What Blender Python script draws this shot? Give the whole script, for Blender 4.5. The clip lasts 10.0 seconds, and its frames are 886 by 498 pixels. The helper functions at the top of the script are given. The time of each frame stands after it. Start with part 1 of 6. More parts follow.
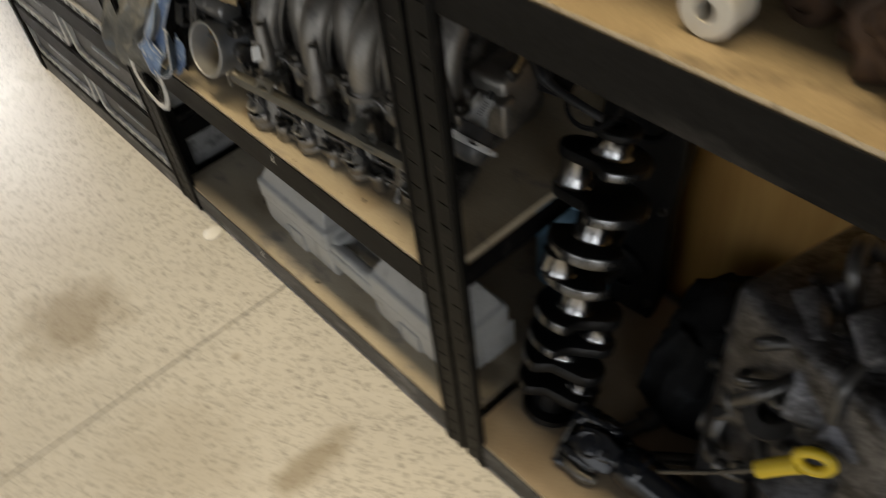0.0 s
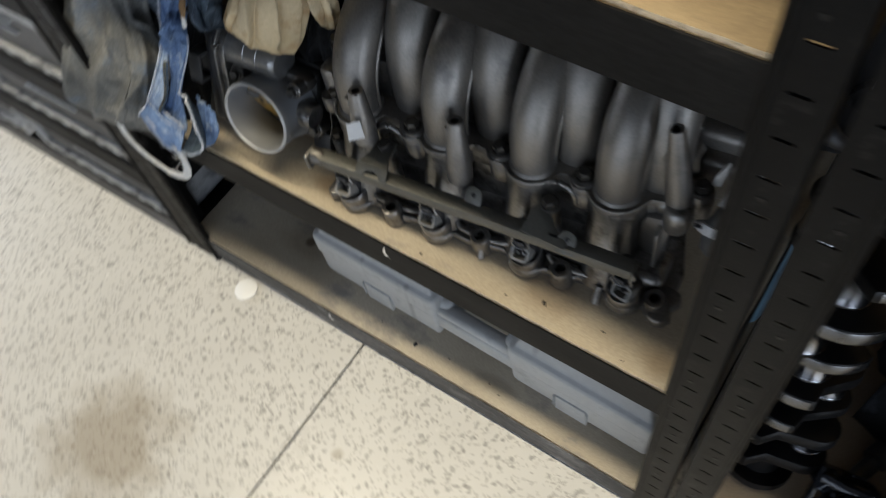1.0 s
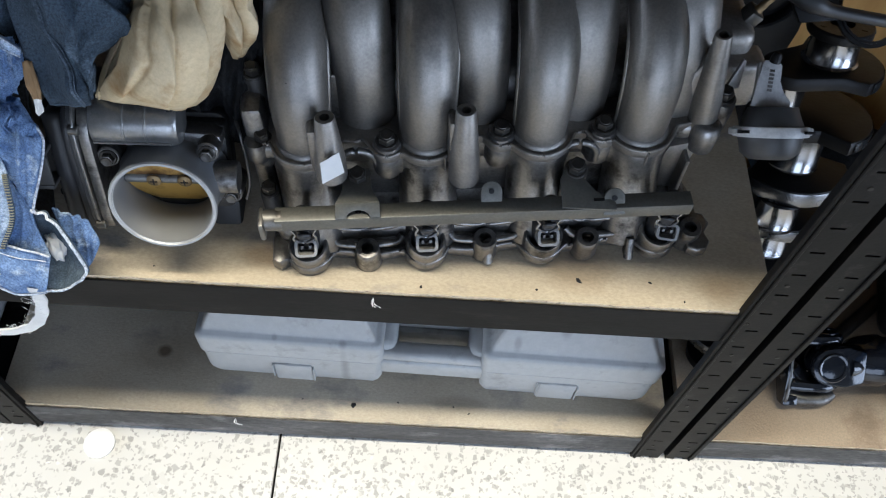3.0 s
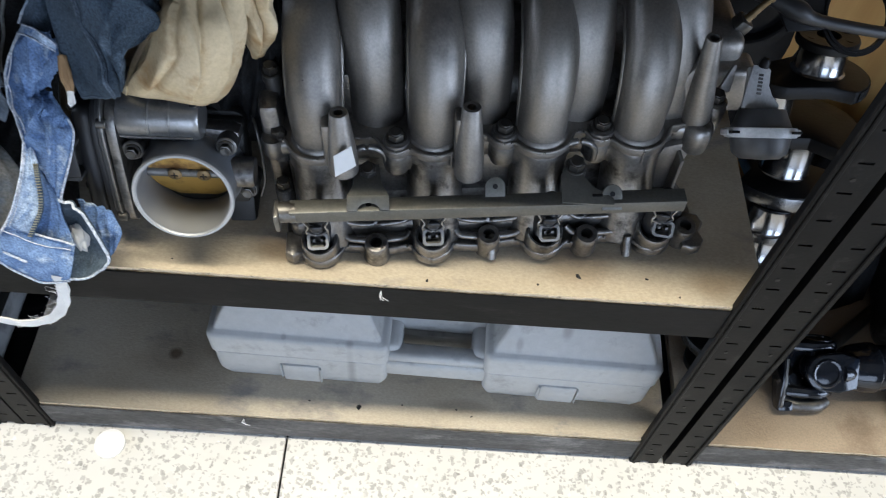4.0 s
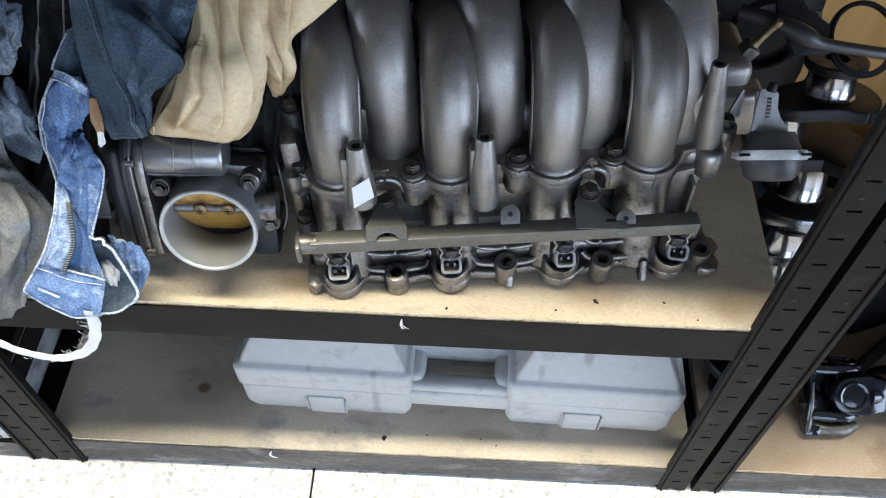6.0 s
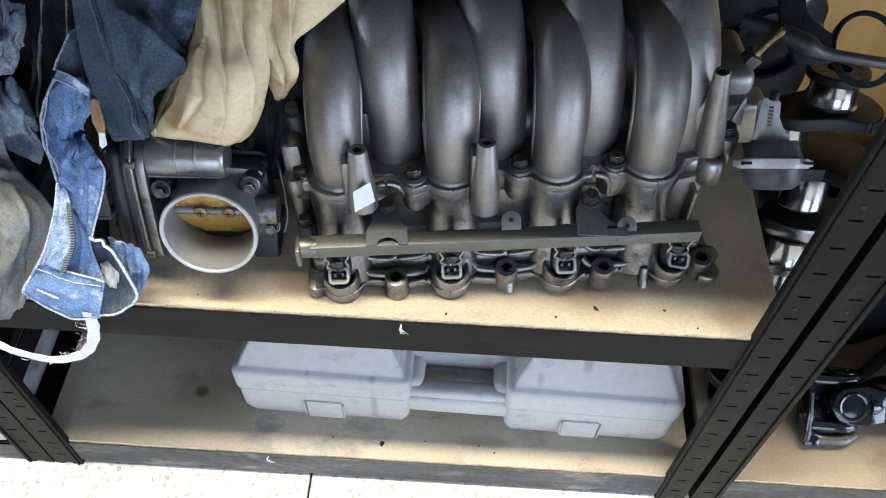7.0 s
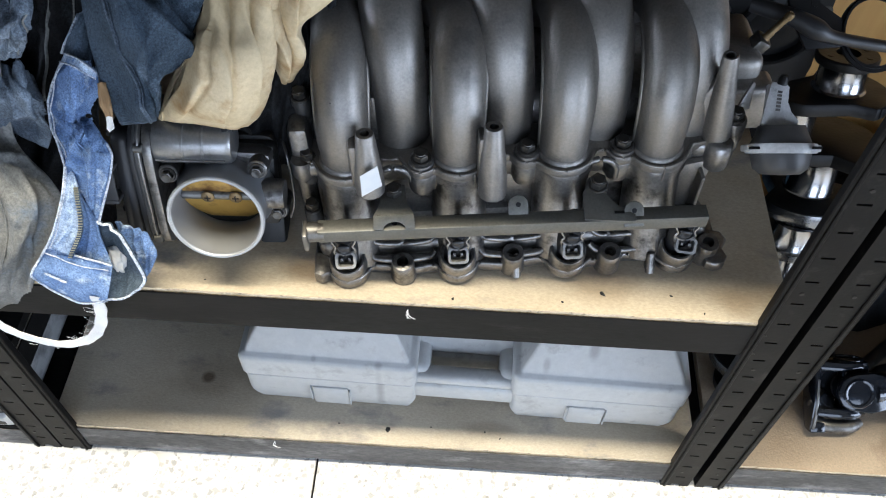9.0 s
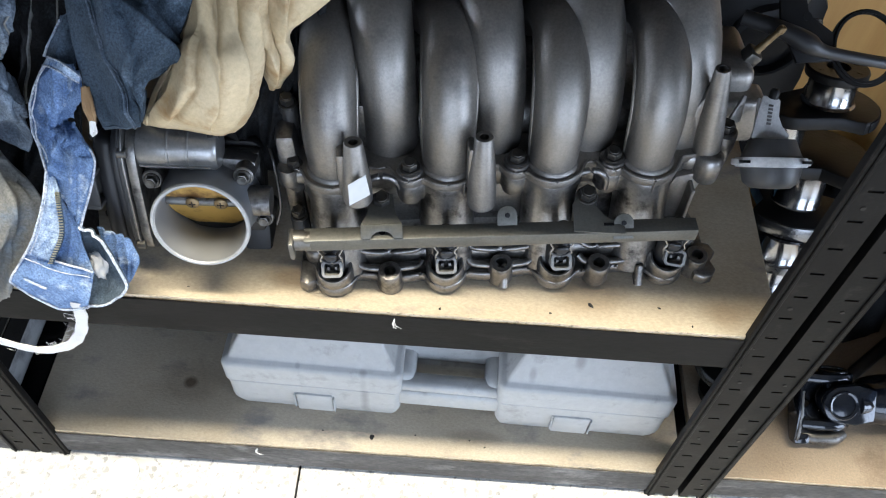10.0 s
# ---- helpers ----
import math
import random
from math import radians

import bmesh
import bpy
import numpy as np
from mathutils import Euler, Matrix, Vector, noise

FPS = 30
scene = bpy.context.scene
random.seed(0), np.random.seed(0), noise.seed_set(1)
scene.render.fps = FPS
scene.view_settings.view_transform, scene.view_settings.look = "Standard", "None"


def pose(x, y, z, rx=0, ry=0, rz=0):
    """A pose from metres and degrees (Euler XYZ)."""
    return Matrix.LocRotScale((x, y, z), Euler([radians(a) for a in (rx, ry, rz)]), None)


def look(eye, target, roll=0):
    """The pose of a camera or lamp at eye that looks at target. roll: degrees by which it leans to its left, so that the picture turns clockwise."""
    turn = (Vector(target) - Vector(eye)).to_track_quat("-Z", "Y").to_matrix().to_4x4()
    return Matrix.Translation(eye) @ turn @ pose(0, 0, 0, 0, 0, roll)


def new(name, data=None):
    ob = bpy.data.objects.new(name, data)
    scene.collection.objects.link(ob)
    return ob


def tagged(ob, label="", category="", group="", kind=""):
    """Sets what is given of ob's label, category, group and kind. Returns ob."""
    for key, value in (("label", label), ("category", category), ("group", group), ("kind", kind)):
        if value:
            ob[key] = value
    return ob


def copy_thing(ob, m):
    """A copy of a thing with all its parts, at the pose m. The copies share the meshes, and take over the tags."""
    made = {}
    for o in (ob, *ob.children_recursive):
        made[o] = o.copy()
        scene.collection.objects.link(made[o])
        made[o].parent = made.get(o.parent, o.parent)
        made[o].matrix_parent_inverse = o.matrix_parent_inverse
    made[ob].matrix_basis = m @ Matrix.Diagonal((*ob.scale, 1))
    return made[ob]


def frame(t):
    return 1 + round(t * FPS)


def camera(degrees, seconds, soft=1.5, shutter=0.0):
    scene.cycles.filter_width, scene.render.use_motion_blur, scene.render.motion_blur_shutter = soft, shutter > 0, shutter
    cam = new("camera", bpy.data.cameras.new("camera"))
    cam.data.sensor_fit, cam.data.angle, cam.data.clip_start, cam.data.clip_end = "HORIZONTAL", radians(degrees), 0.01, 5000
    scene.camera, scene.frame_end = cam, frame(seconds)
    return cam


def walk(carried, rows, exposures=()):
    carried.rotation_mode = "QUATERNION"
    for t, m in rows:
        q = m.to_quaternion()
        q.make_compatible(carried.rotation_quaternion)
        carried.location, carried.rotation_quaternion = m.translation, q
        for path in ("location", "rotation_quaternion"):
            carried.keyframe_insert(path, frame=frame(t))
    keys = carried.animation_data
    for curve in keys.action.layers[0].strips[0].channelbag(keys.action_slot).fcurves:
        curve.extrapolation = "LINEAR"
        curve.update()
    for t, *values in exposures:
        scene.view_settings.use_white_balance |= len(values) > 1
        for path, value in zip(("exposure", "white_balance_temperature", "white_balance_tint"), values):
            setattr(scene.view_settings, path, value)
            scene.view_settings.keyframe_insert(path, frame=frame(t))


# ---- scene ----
cam = camera(56.2, 10.0, soft=1.1, shutter=0.6)
PATH = [
    (0, (0.989, -0.398, 1.18), (-0.105, 0.43, -0.276), -7.6),
    (0.2, (0.893, -0.391, 1.221), (-0.175, 0.373, -0.287), -12.9),
    (0.4, (0.76, -0.361, 1.194), (-0.264, 0.361, -0.364), -14.9),
    (0.5, (0.699, -0.344, 1.176), (-0.261, 0.383, -0.421), -13.7),
    (1, (0.468, -0.307, 1.169), (-0.272, 0.446, -0.53), -12.3),
    (1.4, (0.315, -0.289, 1.156), (-0.171, 0.574, -0.582), -12.2),
    (1.5, (0.293, -0.282, 1.155), (-0.129, 0.601, -0.589), -10.8),
    (1.8, (0.249, -0.267, 1.14), (-0.084, 0.618, -0.623), -9.1),
    (2, (0.216, -0.264, 1.118), (-0.01, 0.626, -0.659), -4.6),
    (2.5, (0.135, -0.309, 1.066), (0.113, 0.661, -0.683), 3.6),
    (3.8, (0.115, -0.386, 1.071), (0.185, 0.72, -0.594), 6.0),
    (4, (0.118, -0.397, 1.075), (0.157, 0.717, -0.585), 5.5),
    (4.5, (0.128, -0.401, 1.083), (0.14, 0.753, -0.551), 2.2),
    (5, (0.134, -0.406, 1.084), (0.12, 0.752, -0.546), 1.1),
    (5.5, (0.13, -0.411, 1.085), (0.101, 0.759, -0.537), 0.9),
    (7, (0.126, -0.413, 1.082), (0.095, 0.784, -0.519), 2.0),
    (7.5, (0.126, -0.41, 1.085), (0.094, 0.785, -0.519), 1.7),
    (8, (0.128, -0.412, 1.083), (0.087, 0.77, -0.53), 1.5),
    (8.5, (0.125, -0.413, 1.081), (0.084, 0.76, -0.538), 1.9),
    (9, (0.124, -0.417, 1.079), (0.084, 0.761, -0.537), 1.7),
    (9.5, (0.126, -0.418, 1.077), (0.097, 0.79, -0.517), 2.1),
    (10, (0.12, -0.405, 1.078), (0.118, 0.774, -0.537), 3.9),
]
EXPOSURES = [(0, -1.0, 6750, 11), (.5, -.70, 6000, 11), (1.0, -.62, 5650, 11), (1.5, -.54, 5250, 12), (2.0, -.20, 5200, 13), (2.5, .10, 5150, 12), (4.0, .18, 5250, 12), (5.5, .54, 5250, 12), (8.0, .66, 5330, 12), (9.5, .60, 5330, 12), (10.0, .68, 5330, 12)]
walk(cam, [(t, look(eye, target, roll)) for t, eye, target, roll in PATH], EXPOSURES)

# ---------- world, lights ----------
world = bpy.data.worlds.new("sky")
scene.world = world
world.use_nodes = True
_wn = world.node_tree.nodes
_sky = _wn.new("ShaderNodeTexSky")
_sky.sky_type, _sky.sun_disc = "NISHITA", False
_sky.sun_elevation, _sky.sun_rotation = radians(50), radians(200)
world.node_tree.links.new(_sky.outputs[0], _wn["Background"].inputs[0])
_wn["Background"].inputs[1].default_value = 0.05


def area(name, eye, target, sx, sy, watts, colour):
    d = bpy.data.lights.new(name, "AREA")
    d.shape, d.size, d.size_y, d.energy, d.color = "RECTANGLE", sx, sy, watts, colour
    ob = new(name, d)
    ob.matrix_world = look(eye, target)
    return ob


# long ceiling light over the racks, and daylight in the doors and the window
area("ceiling_tube_light", (0.1, -0.19, 2.93), (0.1, -0.19, 0), 2.6, 0.16, 135, (1.0, 0.82, 0.53))
area("door_daylight", (0.6, -3.8, 1.10), (0.1, 0, 0.4), 3.2, 1.6, 50, (0.92, 0.96, 1.0))
area("side_door_daylight", (3.52, -1.9, 0.90), (0.3, 0, 0.4), 1.9, 1.5, 58, (0.91, 0.955, 1.0))
area("window_daylight", (-3.15, -.30, 0.95), (0, -.50, 0.3), 1.1, 1.0, 60, (0.94, 0.97, 1.0))


# ---------- mesh helpers ----------
def part(name, bm, material, parent=None, label="", smooth=None, m=None):
    """Links a bmesh as one mesh object, under a thing or a part."""
    bmesh.ops.recalc_face_normals(bm, faces=bm.faces)
    me = bpy.data.meshes.new(name)
    bm.to_mesh(me)
    bm.free()
    me.materials.append(material)
    if smooth is not None:
        me.shade_smooth()
        if smooth > 0:
            me.set_sharp_from_angle(angle=radians(smooth))
    ob = new(name, me)
    if parent is not None:
        ob.parent = parent
    if m is not None:
        ob.matrix_basis = m
    if label:
        ob["label"] = label
    return ob


def thing(name, m, label, category, group="", kind=""):
    ob = new(name)
    ob.matrix_basis = m
    return tagged(ob, label, category, group, kind)


def box(bm, x0, x1, y0, y1, z0, z1, bevel=0.0, seg=2, m=None):
    g = bmesh.ops.create_cube(bm, size=1.0)
    vs = g["verts"]
    for v in vs:
        v.co = Vector((x0 + (v.co.x + .5) * (x1 - x0), y0 + (v.co.y + .5) * (y1 - y0), z0 + (v.co.z + .5) * (z1 - z0)))
    if bevel:
        es = list({e for v in vs for e in v.link_edges})
        r = bmesh.ops.bevel(bm, geom=es, offset=bevel, segments=seg, affect="EDGES", profile=0.5)
        vs = list({v for f in r["faces"] for v in f.verts} | {v for v in vs if v.is_valid})
    if m is not None:
        bmesh.ops.transform(bm, matrix=m, verts=vs)
    return vs


def frame_to(a, b):
    """A pose at a whose z points to b."""
    d = Vector(b) - Vector(a)
    return Matrix.Translation(a) @ d.to_track_quat("Z", "X").to_matrix().to_4x4(), d.length


def lathe(bm, profile, m=None, seg=24, arc=360.0):
    """Turns (radius, height) pairs about z."""
    rings = []
    full = arc >= 360
    n = seg if full else seg + 1
    for r, h in profile:
        rings.append([bm.verts.new((r * math.cos(radians(arc) * i / seg), r * math.sin(radians(arc) * i / seg), h)) for i in range(n)])
    for a, b in zip(rings, rings[1:]):
        for i in range(seg):
            j = (i + 1) % n
            bm.faces.new((a[i], a[j], b[j], b[i]))
    if full and profile[0] != profile[-1]:
        for ring, (r, h) in ((rings[0], profile[0]), (rings[-1], profile[-1])):
            if r > 1e-5:
                bm.faces.new(ring)
    vs = [v for ring in rings for v in ring]
    if m is not None:
        bmesh.ops.transform(bm, matrix=m, verts=vs)
    return vs


def rod(bm, a, b, r0, r1=None, seg=16):
    m, l = frame_to(a, b)
    r1 = r0 if r1 is None else r1
    c = min(r0, r1) * 0.12
    return lathe(bm, [(r0 - c, 0), (r0, c), (r1, l - c), (r1 - c, l)], m, seg)


def spline(points, n):
    """n + 1 places on a smooth curve through the points (tuples of any length)."""
    p = [np.array(q, float) for q in points]
    p = [2 * p[0] - p[1]] + p + [2 * p[-1] - p[-2]]
    out = []
    k = len(p) - 3
    for s in range(n + 1):
        u = min(s / n * k, k - 1e-9)
        i, f = int(u), u - int(u)
        a, b, c, d = p[i:i + 4]
        out.append(.5 * (2 * b + (c - a) * f + (2 * a - 5 * b + 4 * c - d) * f * f + (3 * b - a - 3 * c + d) * f ** 3))
    return out


def tube(bm, points, radius, n=24, seg=16, closed=True, side=(1, 0, 0), oval=1.0):
    """A swept tube; points may carry their own radius as a fourth number. oval: width along side."""
    path = spline(points, n)
    rings = []
    for i, q in enumerate(path):
        c = Vector(q[:3])
        t = Vector(path[min(i + 1, n)][:3]) - Vector(path[max(i - 1, 0)][:3])
        t.normalize()
        s = Vector(side)
        s = (s - t * s.dot(t)).normalized()
        u = t.cross(s)
        r = q[3] if len(q) > 3 else radius
        rings.append([bm.verts.new(c + s * (r * oval * math.cos(2 * math.pi * k / seg)) + u * (r * math.sin(2 * math.pi * k / seg))) for k in range(seg)])
    for a, b in zip(rings, rings[1:]):
        for k in range(seg):
            j = (k + 1) % seg
            bm.faces.new((a[k], a[j], b[j], b[k]))
    if closed:
        bm.faces.new(rings[0])
        bm.faces.new(rings[-1])
    return [v for r in rings for v in r]


def plate(bm, outline, thickness, m=None, bevel=0.0):
    """A flat piece: an outline in x, y, raised along z."""
    vs = [bm.verts.new((x, y, 0)) for x, y in outline]
    f = bm.faces.new(vs)
    r = bmesh.ops.extrude_face_region(bm, geom=[f])
    top = [v for v in r["geom"] if isinstance(v, bmesh.types.BMVert)]
    bmesh.ops.translate(bm, verts=top, vec=(0, 0, thickness))
    allv = vs + top
    if bevel:
        tf = [g for g in r["geom"] if isinstance(g, bmesh.types.BMFace)]
        es = list({e for g in tf for e in g.edges} | {e for e in f.edges})
        b = bmesh.ops.bevel(bm, geom=es, offset=bevel, segments=2, affect="EDGES", profile=.5)
        allv = list({v for v in allv if v.is_valid} | {v for g in b["faces"] for v in g.verts})
    if m is not None:
        bmesh.ops.transform(bm, matrix=m, verts=allv)
    return allv


def rounded(x0, x1, y0, y1, r, n=5):
    out = []
    for cx, cy, a0 in ((x1 - r, y1 - r, 0), (x0 + r, y1 - r, 90), (x0 + r, y0 + r, 180), (x1 - r, y0 + r, 270)):
        for i in range(n + 1):
            a = radians(a0 + 90 * i / n)
            out.append((cx + r * math.cos(a), cy + r * math.sin(a)))
    return out


# ---------- materials ----------
def material(name, colours, scale=8.0, rough=(0.4, 0.6), metal=0.0, bump=0.1, fine=120.0, dirt=None, spec=0.5, stops=(0.3, 0.7), coord="Object", stretch=(1, 1, 1), slub=None):
    """Two colours mixed by coarse noise, fine grain for bump and gloss, and an optional layer of dirt (colour, amount, scale)."""
    mt = bpy.data.materials.new(name)
    mt.use_nodes = True
    nt = mt.node_tree
    N, L = nt.nodes, nt.links
    b = N["Principled BSDF"]
    tc = N.new("ShaderNodeTexCoord")
    mp = N.new("ShaderNodeMapping")
    mp.inputs["Scale"].default_value = stretch
    L.new(tc.outputs[coord], mp.inputs[0])

    def noise_tex(s, detail=4, r=0.55):
        n = N.new("ShaderNodeTexNoise")
        n.inputs["Scale"].default_value, n.inputs["Detail"].default_value, n.inputs["Roughness"].default_value = s, detail, r
        L.new(mp.outputs[0], n.inputs["Vector"])
        return n

    def ramp(src, lo, hi):
        r = N.new("ShaderNodeMapRange")
        r.inputs["From Min"].default_value, r.inputs["From Max"].default_value = lo, hi
        L.new(src, r.inputs["Value"])
        return r

    coarse, grain = noise_tex(scale), noise_tex(fine, 3)
    mix = N.new("ShaderNodeMix")
    mix.data_type = "RGBA"
    mix.inputs["A"].default_value, mix.inputs["B"].default_value = (*colours[0], 1), (*colours[1], 1)
    L.new(ramp(coarse.outputs["Fac"], *stops).outputs[0], mix.inputs["Factor"])
    col = mix.outputs["Result"]
    r = N.new("ShaderNodeMapRange")
    r.inputs["To Min"].default_value, r.inputs["To Max"].default_value = rough
    L.new(noise_tex(scale * 2.3).outputs["Fac"], r.inputs["Value"])
    rg = r.outputs[0]
    if dirt:
        dm = N.new("ShaderNodeMix")
        dm.data_type = "RGBA"
        dm.inputs["B"].default_value = (*dirt[0], 1)
        L.new(col, dm.inputs["A"])
        rr = ramp(noise_tex(dirt[2], 6, .65).outputs["Fac"], .62 - dirt[1] * .4, .72 - dirt[1] * .2)
        L.new(rr.outputs[0], dm.inputs["Factor"])
        col = dm.outputs["Result"]
    if slub:
        sm = N.new("ShaderNodeMix")
        sm.data_type, sm.blend_type = "RGBA", "MULTIPLY"
        sm.inputs["Factor"].default_value = 1.0
        sr = ramp(noise_tex(slub[1], 3, .7).outputs["Fac"], .34, .66)
        sr.inputs["To Min"].default_value, sr.inputs["To Max"].default_value = 1 - slub[0], 1 + slub[0]
        L.new(col, sm.inputs["A"])
        L.new(sr.outputs[0], sm.inputs["B"])
        col = sm.outputs["Result"]
    L.new(col, b.inputs["Base Color"])
    L.new(rg, b.inputs["Roughness"])
    b.inputs["Metallic"].default_value = metal
    b.inputs["Specular IOR Level"].default_value = spec
    if bump:
        bp = N.new("ShaderNodeBump")
        bp.inputs["Strength"].default_value, bp.inputs["Distance"].default_value = bump, 0.002
        L.new(grain.outputs["Fac"], bp.inputs["Height"])
        L.new(bp.outputs[0], b.inputs["Normal"])
    return mt


def stained(mt, colour, spots, soft=0.6):
    """Adds stains to a material: (x, y, radius x, radius y, strength), with ragged edges, in the object's own space."""
    nt = mt.node_tree
    N, L = nt.nodes, nt.links
    b = N["Principled BSDF"]
    tc = N.new("ShaderNodeTexCoord")
    nz = N.new("ShaderNodeTexNoise")
    nz.inputs["Scale"].default_value, nz.inputs["Detail"].default_value = 22, 6
    L.new(tc.outputs["Object"], nz.inputs["Vector"])
    for x, y, rx, ry, k in spots:
        mp = N.new("ShaderNodeMapping")
        mp.vector_type = "TEXTURE"
        mp.inputs["Location"].default_value, mp.inputs["Scale"].default_value = (x, y, 0), (rx, ry, 1000)
        L.new(tc.outputs["Object"], mp.inputs[0])
        ln = N.new("ShaderNodeVectorMath")
        ln.operation = "LENGTH"
        L.new(mp.outputs[0], ln.inputs[0])
        ad = N.new("ShaderNodeMath")
        ad.operation = "MULTIPLY_ADD"
        ad.inputs[1].default_value, ad.inputs[2].default_value = 1.2, -0.6
        L.new(nz.outputs["Fac"], ad.inputs[0])
        sm = N.new("ShaderNodeMath")
        sm.operation = "ADD"
        L.new(ln.outputs["Value"], sm.inputs[0])
        L.new(ad.outputs[0], sm.inputs[1])
        rg = N.new("ShaderNodeMapRange")
        rg.inputs["From Min"].default_value, rg.inputs["From Max"].default_value = 1.0, 1.0 - soft
        rg.inputs["To Max"].default_value = k
        L.new(sm.outputs[0], rg.inputs["Value"])
        mx = N.new("ShaderNodeMix")
        mx.data_type = "RGBA"
        mx.inputs["B"].default_value = (*colour, 1)
        src = b.inputs["Base Color"].links[0].from_socket
        L.new(src, mx.inputs["A"])
        L.new(rg.outputs[0], mx.inputs["Factor"])
        L.new(mx.outputs["Result"], b.inputs["Base Color"])
    return mt


def terrazzo(name):
    """Pale cement with angular grey and brown stone chips of two sizes."""
    mt = material(name, ((.55, .54, .51), (.63, .62, .585)), 3.0, (.20, .40), bump=.05, fine=60)
    nt = mt.node_tree
    N, L = nt.nodes, nt.links
    b = N["Principled BSDF"]
    tc = N.new("ShaderNodeTexCoord")
    wob = N.new("ShaderNodeTexNoise")
    wob.inputs["Scale"].default_value, wob.inputs["Detail"].default_value = 110, 2
    L.new(tc.outputs["Object"], wob.inputs["Vector"])
    bend = N.new("ShaderNodeVectorMath")
    bend.operation = "MULTIPLY_ADD"
    bend.inputs[1].default_value = (.012, .012, 0)
    L.new(wob.outputs["Color"], bend.inputs[0])
    L.new(tc.outputs["Object"], bend.inputs[2])
    for sc, lo, hi, keep, ca, cb in ((60, .32, .35, .62, (.13, .127, .122), (.27, .262, .25)), (118, .30, .34, .60, (.11, .107, .102), (.30, .29, .275)), (220, .30, .36, .60, (.14, .135, .128), (.36, .35, .33)), (75, .26, .32, .70, (.40, .38, .35), (.85, .84, .80))):
        v = N.new("ShaderNodeTexVoronoi")
        v.distance = "CHEBYCHEV" if sc > 100 else "MANHATTAN"
        v.inputs["Scale"].default_value = sc
        L.new(bend.outputs[0], v.inputs["Vector"])
        inside = N.new("ShaderNodeMapRange")
        inside.inputs["From Min"].default_value, inside.inputs["From Max"].default_value = hi, lo
        L.new(v.outputs["Distance"], inside.inputs["Value"])
        sep = N.new("ShaderNodeSeparateColor")
        L.new(v.outputs["Color"], sep.inputs[0])
        some = N.new("ShaderNodeMath")
        some.operation = "GREATER_THAN"
        some.inputs[1].default_value = keep
        L.new(sep.outputs[0], some.inputs[0])
        f = N.new("ShaderNodeMath")
        f.operation = "MULTIPLY"
        L.new(inside.outputs[0], f.inputs[0])
        L.new(some.outputs[0], f.inputs[1])
        f2 = N.new("ShaderNodeMath")
        f2.operation = "MULTIPLY"
        f2.inputs[1].default_value = .50
        L.new(f.outputs[0], f2.inputs[0])
        chip = N.new("ShaderNodeMix")
        chip.data_type = "RGBA"
        chip.inputs["A"].default_value, chip.inputs["B"].default_value = (*ca, 1), (*cb, 1)
        L.new(sep.outputs[1], chip.inputs["Factor"])
        mx = N.new("ShaderNodeMix")
        mx.data_type = "RGBA"
        L.new(f2.outputs[0], mx.inputs["Factor"])
        L.new(b.inputs["Base Color"].links[0].from_socket, mx.inputs["A"])
        L.new(chip.outputs["Result"], mx.inputs["B"])
        L.new(mx.outputs["Result"], b.inputs["Base Color"])
    return mt


BLACK = material("black_painted_steel", ((.0030, .0030, .0033), (.0062, .0062, .0062)), 14, (.36, .55), 0, .06, 240, ((.020, .0185, .017), .12, 40), spec=.08, slub=(.25, 300))
DUSTY = material("dusty_black_steel", ((.0050, .0050, .0050), (.012, .0115, .011)), 10, (.42, .62), 0, .06, 240, ((.026, .024, .022), .13, 16), spec=.07, stretch=(.3, 1, 1), slub=(.25, 300))
BOARD = material("chipboard", ((.255, .190, .105), (.36, .285, .175)), 9, (.5, .8), 0, .2, 380, ((.17, .13, .08), .2, 20), stretch=(.6, 1, 1), slub=(.11, 420))
BOARD_LOW = stained(material("stained_chipboard", ((.335, .285, .205), (.42, .368, .280)), 9, (.5, .8), 0, .2, 380, ((.23, .21, .185), .2, 20), stretch=(.6, 1, 1), slub=(.11, 420)), (.07, .045, .022), ((0.193, 0.085, .010, .009, .85), (0.188, 0.085, .055, .040, .30), (.80, .10, .05, .035, .6), (.58, .035, .05, .012, .3)))
BOARD_MID = stained(material("oil_marked_chipboard", ((.350, .292, .200), (.438, .378, .278)), 9, (.5, .8), 0, .2, 380, ((.24, .215, .185), .18, 20), stretch=(.6, 1, 1), slub=(.11, 420)), (.16, .09, .03), ((.300, .085, .07, .040, .5), (.375, .036, .03, .016, .5), (.66, .04, .05, .03, .35), (.79, .03, .03, .02, .4)))
# brown board with slightly darker blotches
BOARD_BAY = material("tall_bay_chipboard", ((.25, .190, .125), (.34, .275, .195)), 6, (.35, .7), 0, .25, 380, ((.20, .15, .10), .10, 7), slub=(.12, 420))
# unseen board undersides, darkened so the manifold below reflects less light
UNDERSIDE = material("darkened_board_underside", ((.055, .042, .030), (.085, .066, .048)), 12, (.6, .8), 0, .1, 300)
EDGE = material("raw_chipboard_edge", ((.55, .43, .26), (.70, .58, .40)), 180, (.7, .9), 0, .6, 500, ((.22, .16, .10), .2, 160))
ALU = material("cast_aluminium", ((.215, .202, .183), (.295, .279, .255)), 9, (.40, .54), .86, .10, 620, ((.17, .161, .150), .2, 26), slub=(.11, 420))
ALU_DARK = material("stained_cast_aluminium", ((.17, .165, .157), (.28, .272, .26)), 14, (.30, .46), .88, .12, 420, ((.06, .055, .05), .26, 35), slub=(.15, 260))
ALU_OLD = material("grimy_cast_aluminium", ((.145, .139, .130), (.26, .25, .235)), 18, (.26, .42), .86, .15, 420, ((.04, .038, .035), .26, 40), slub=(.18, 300))
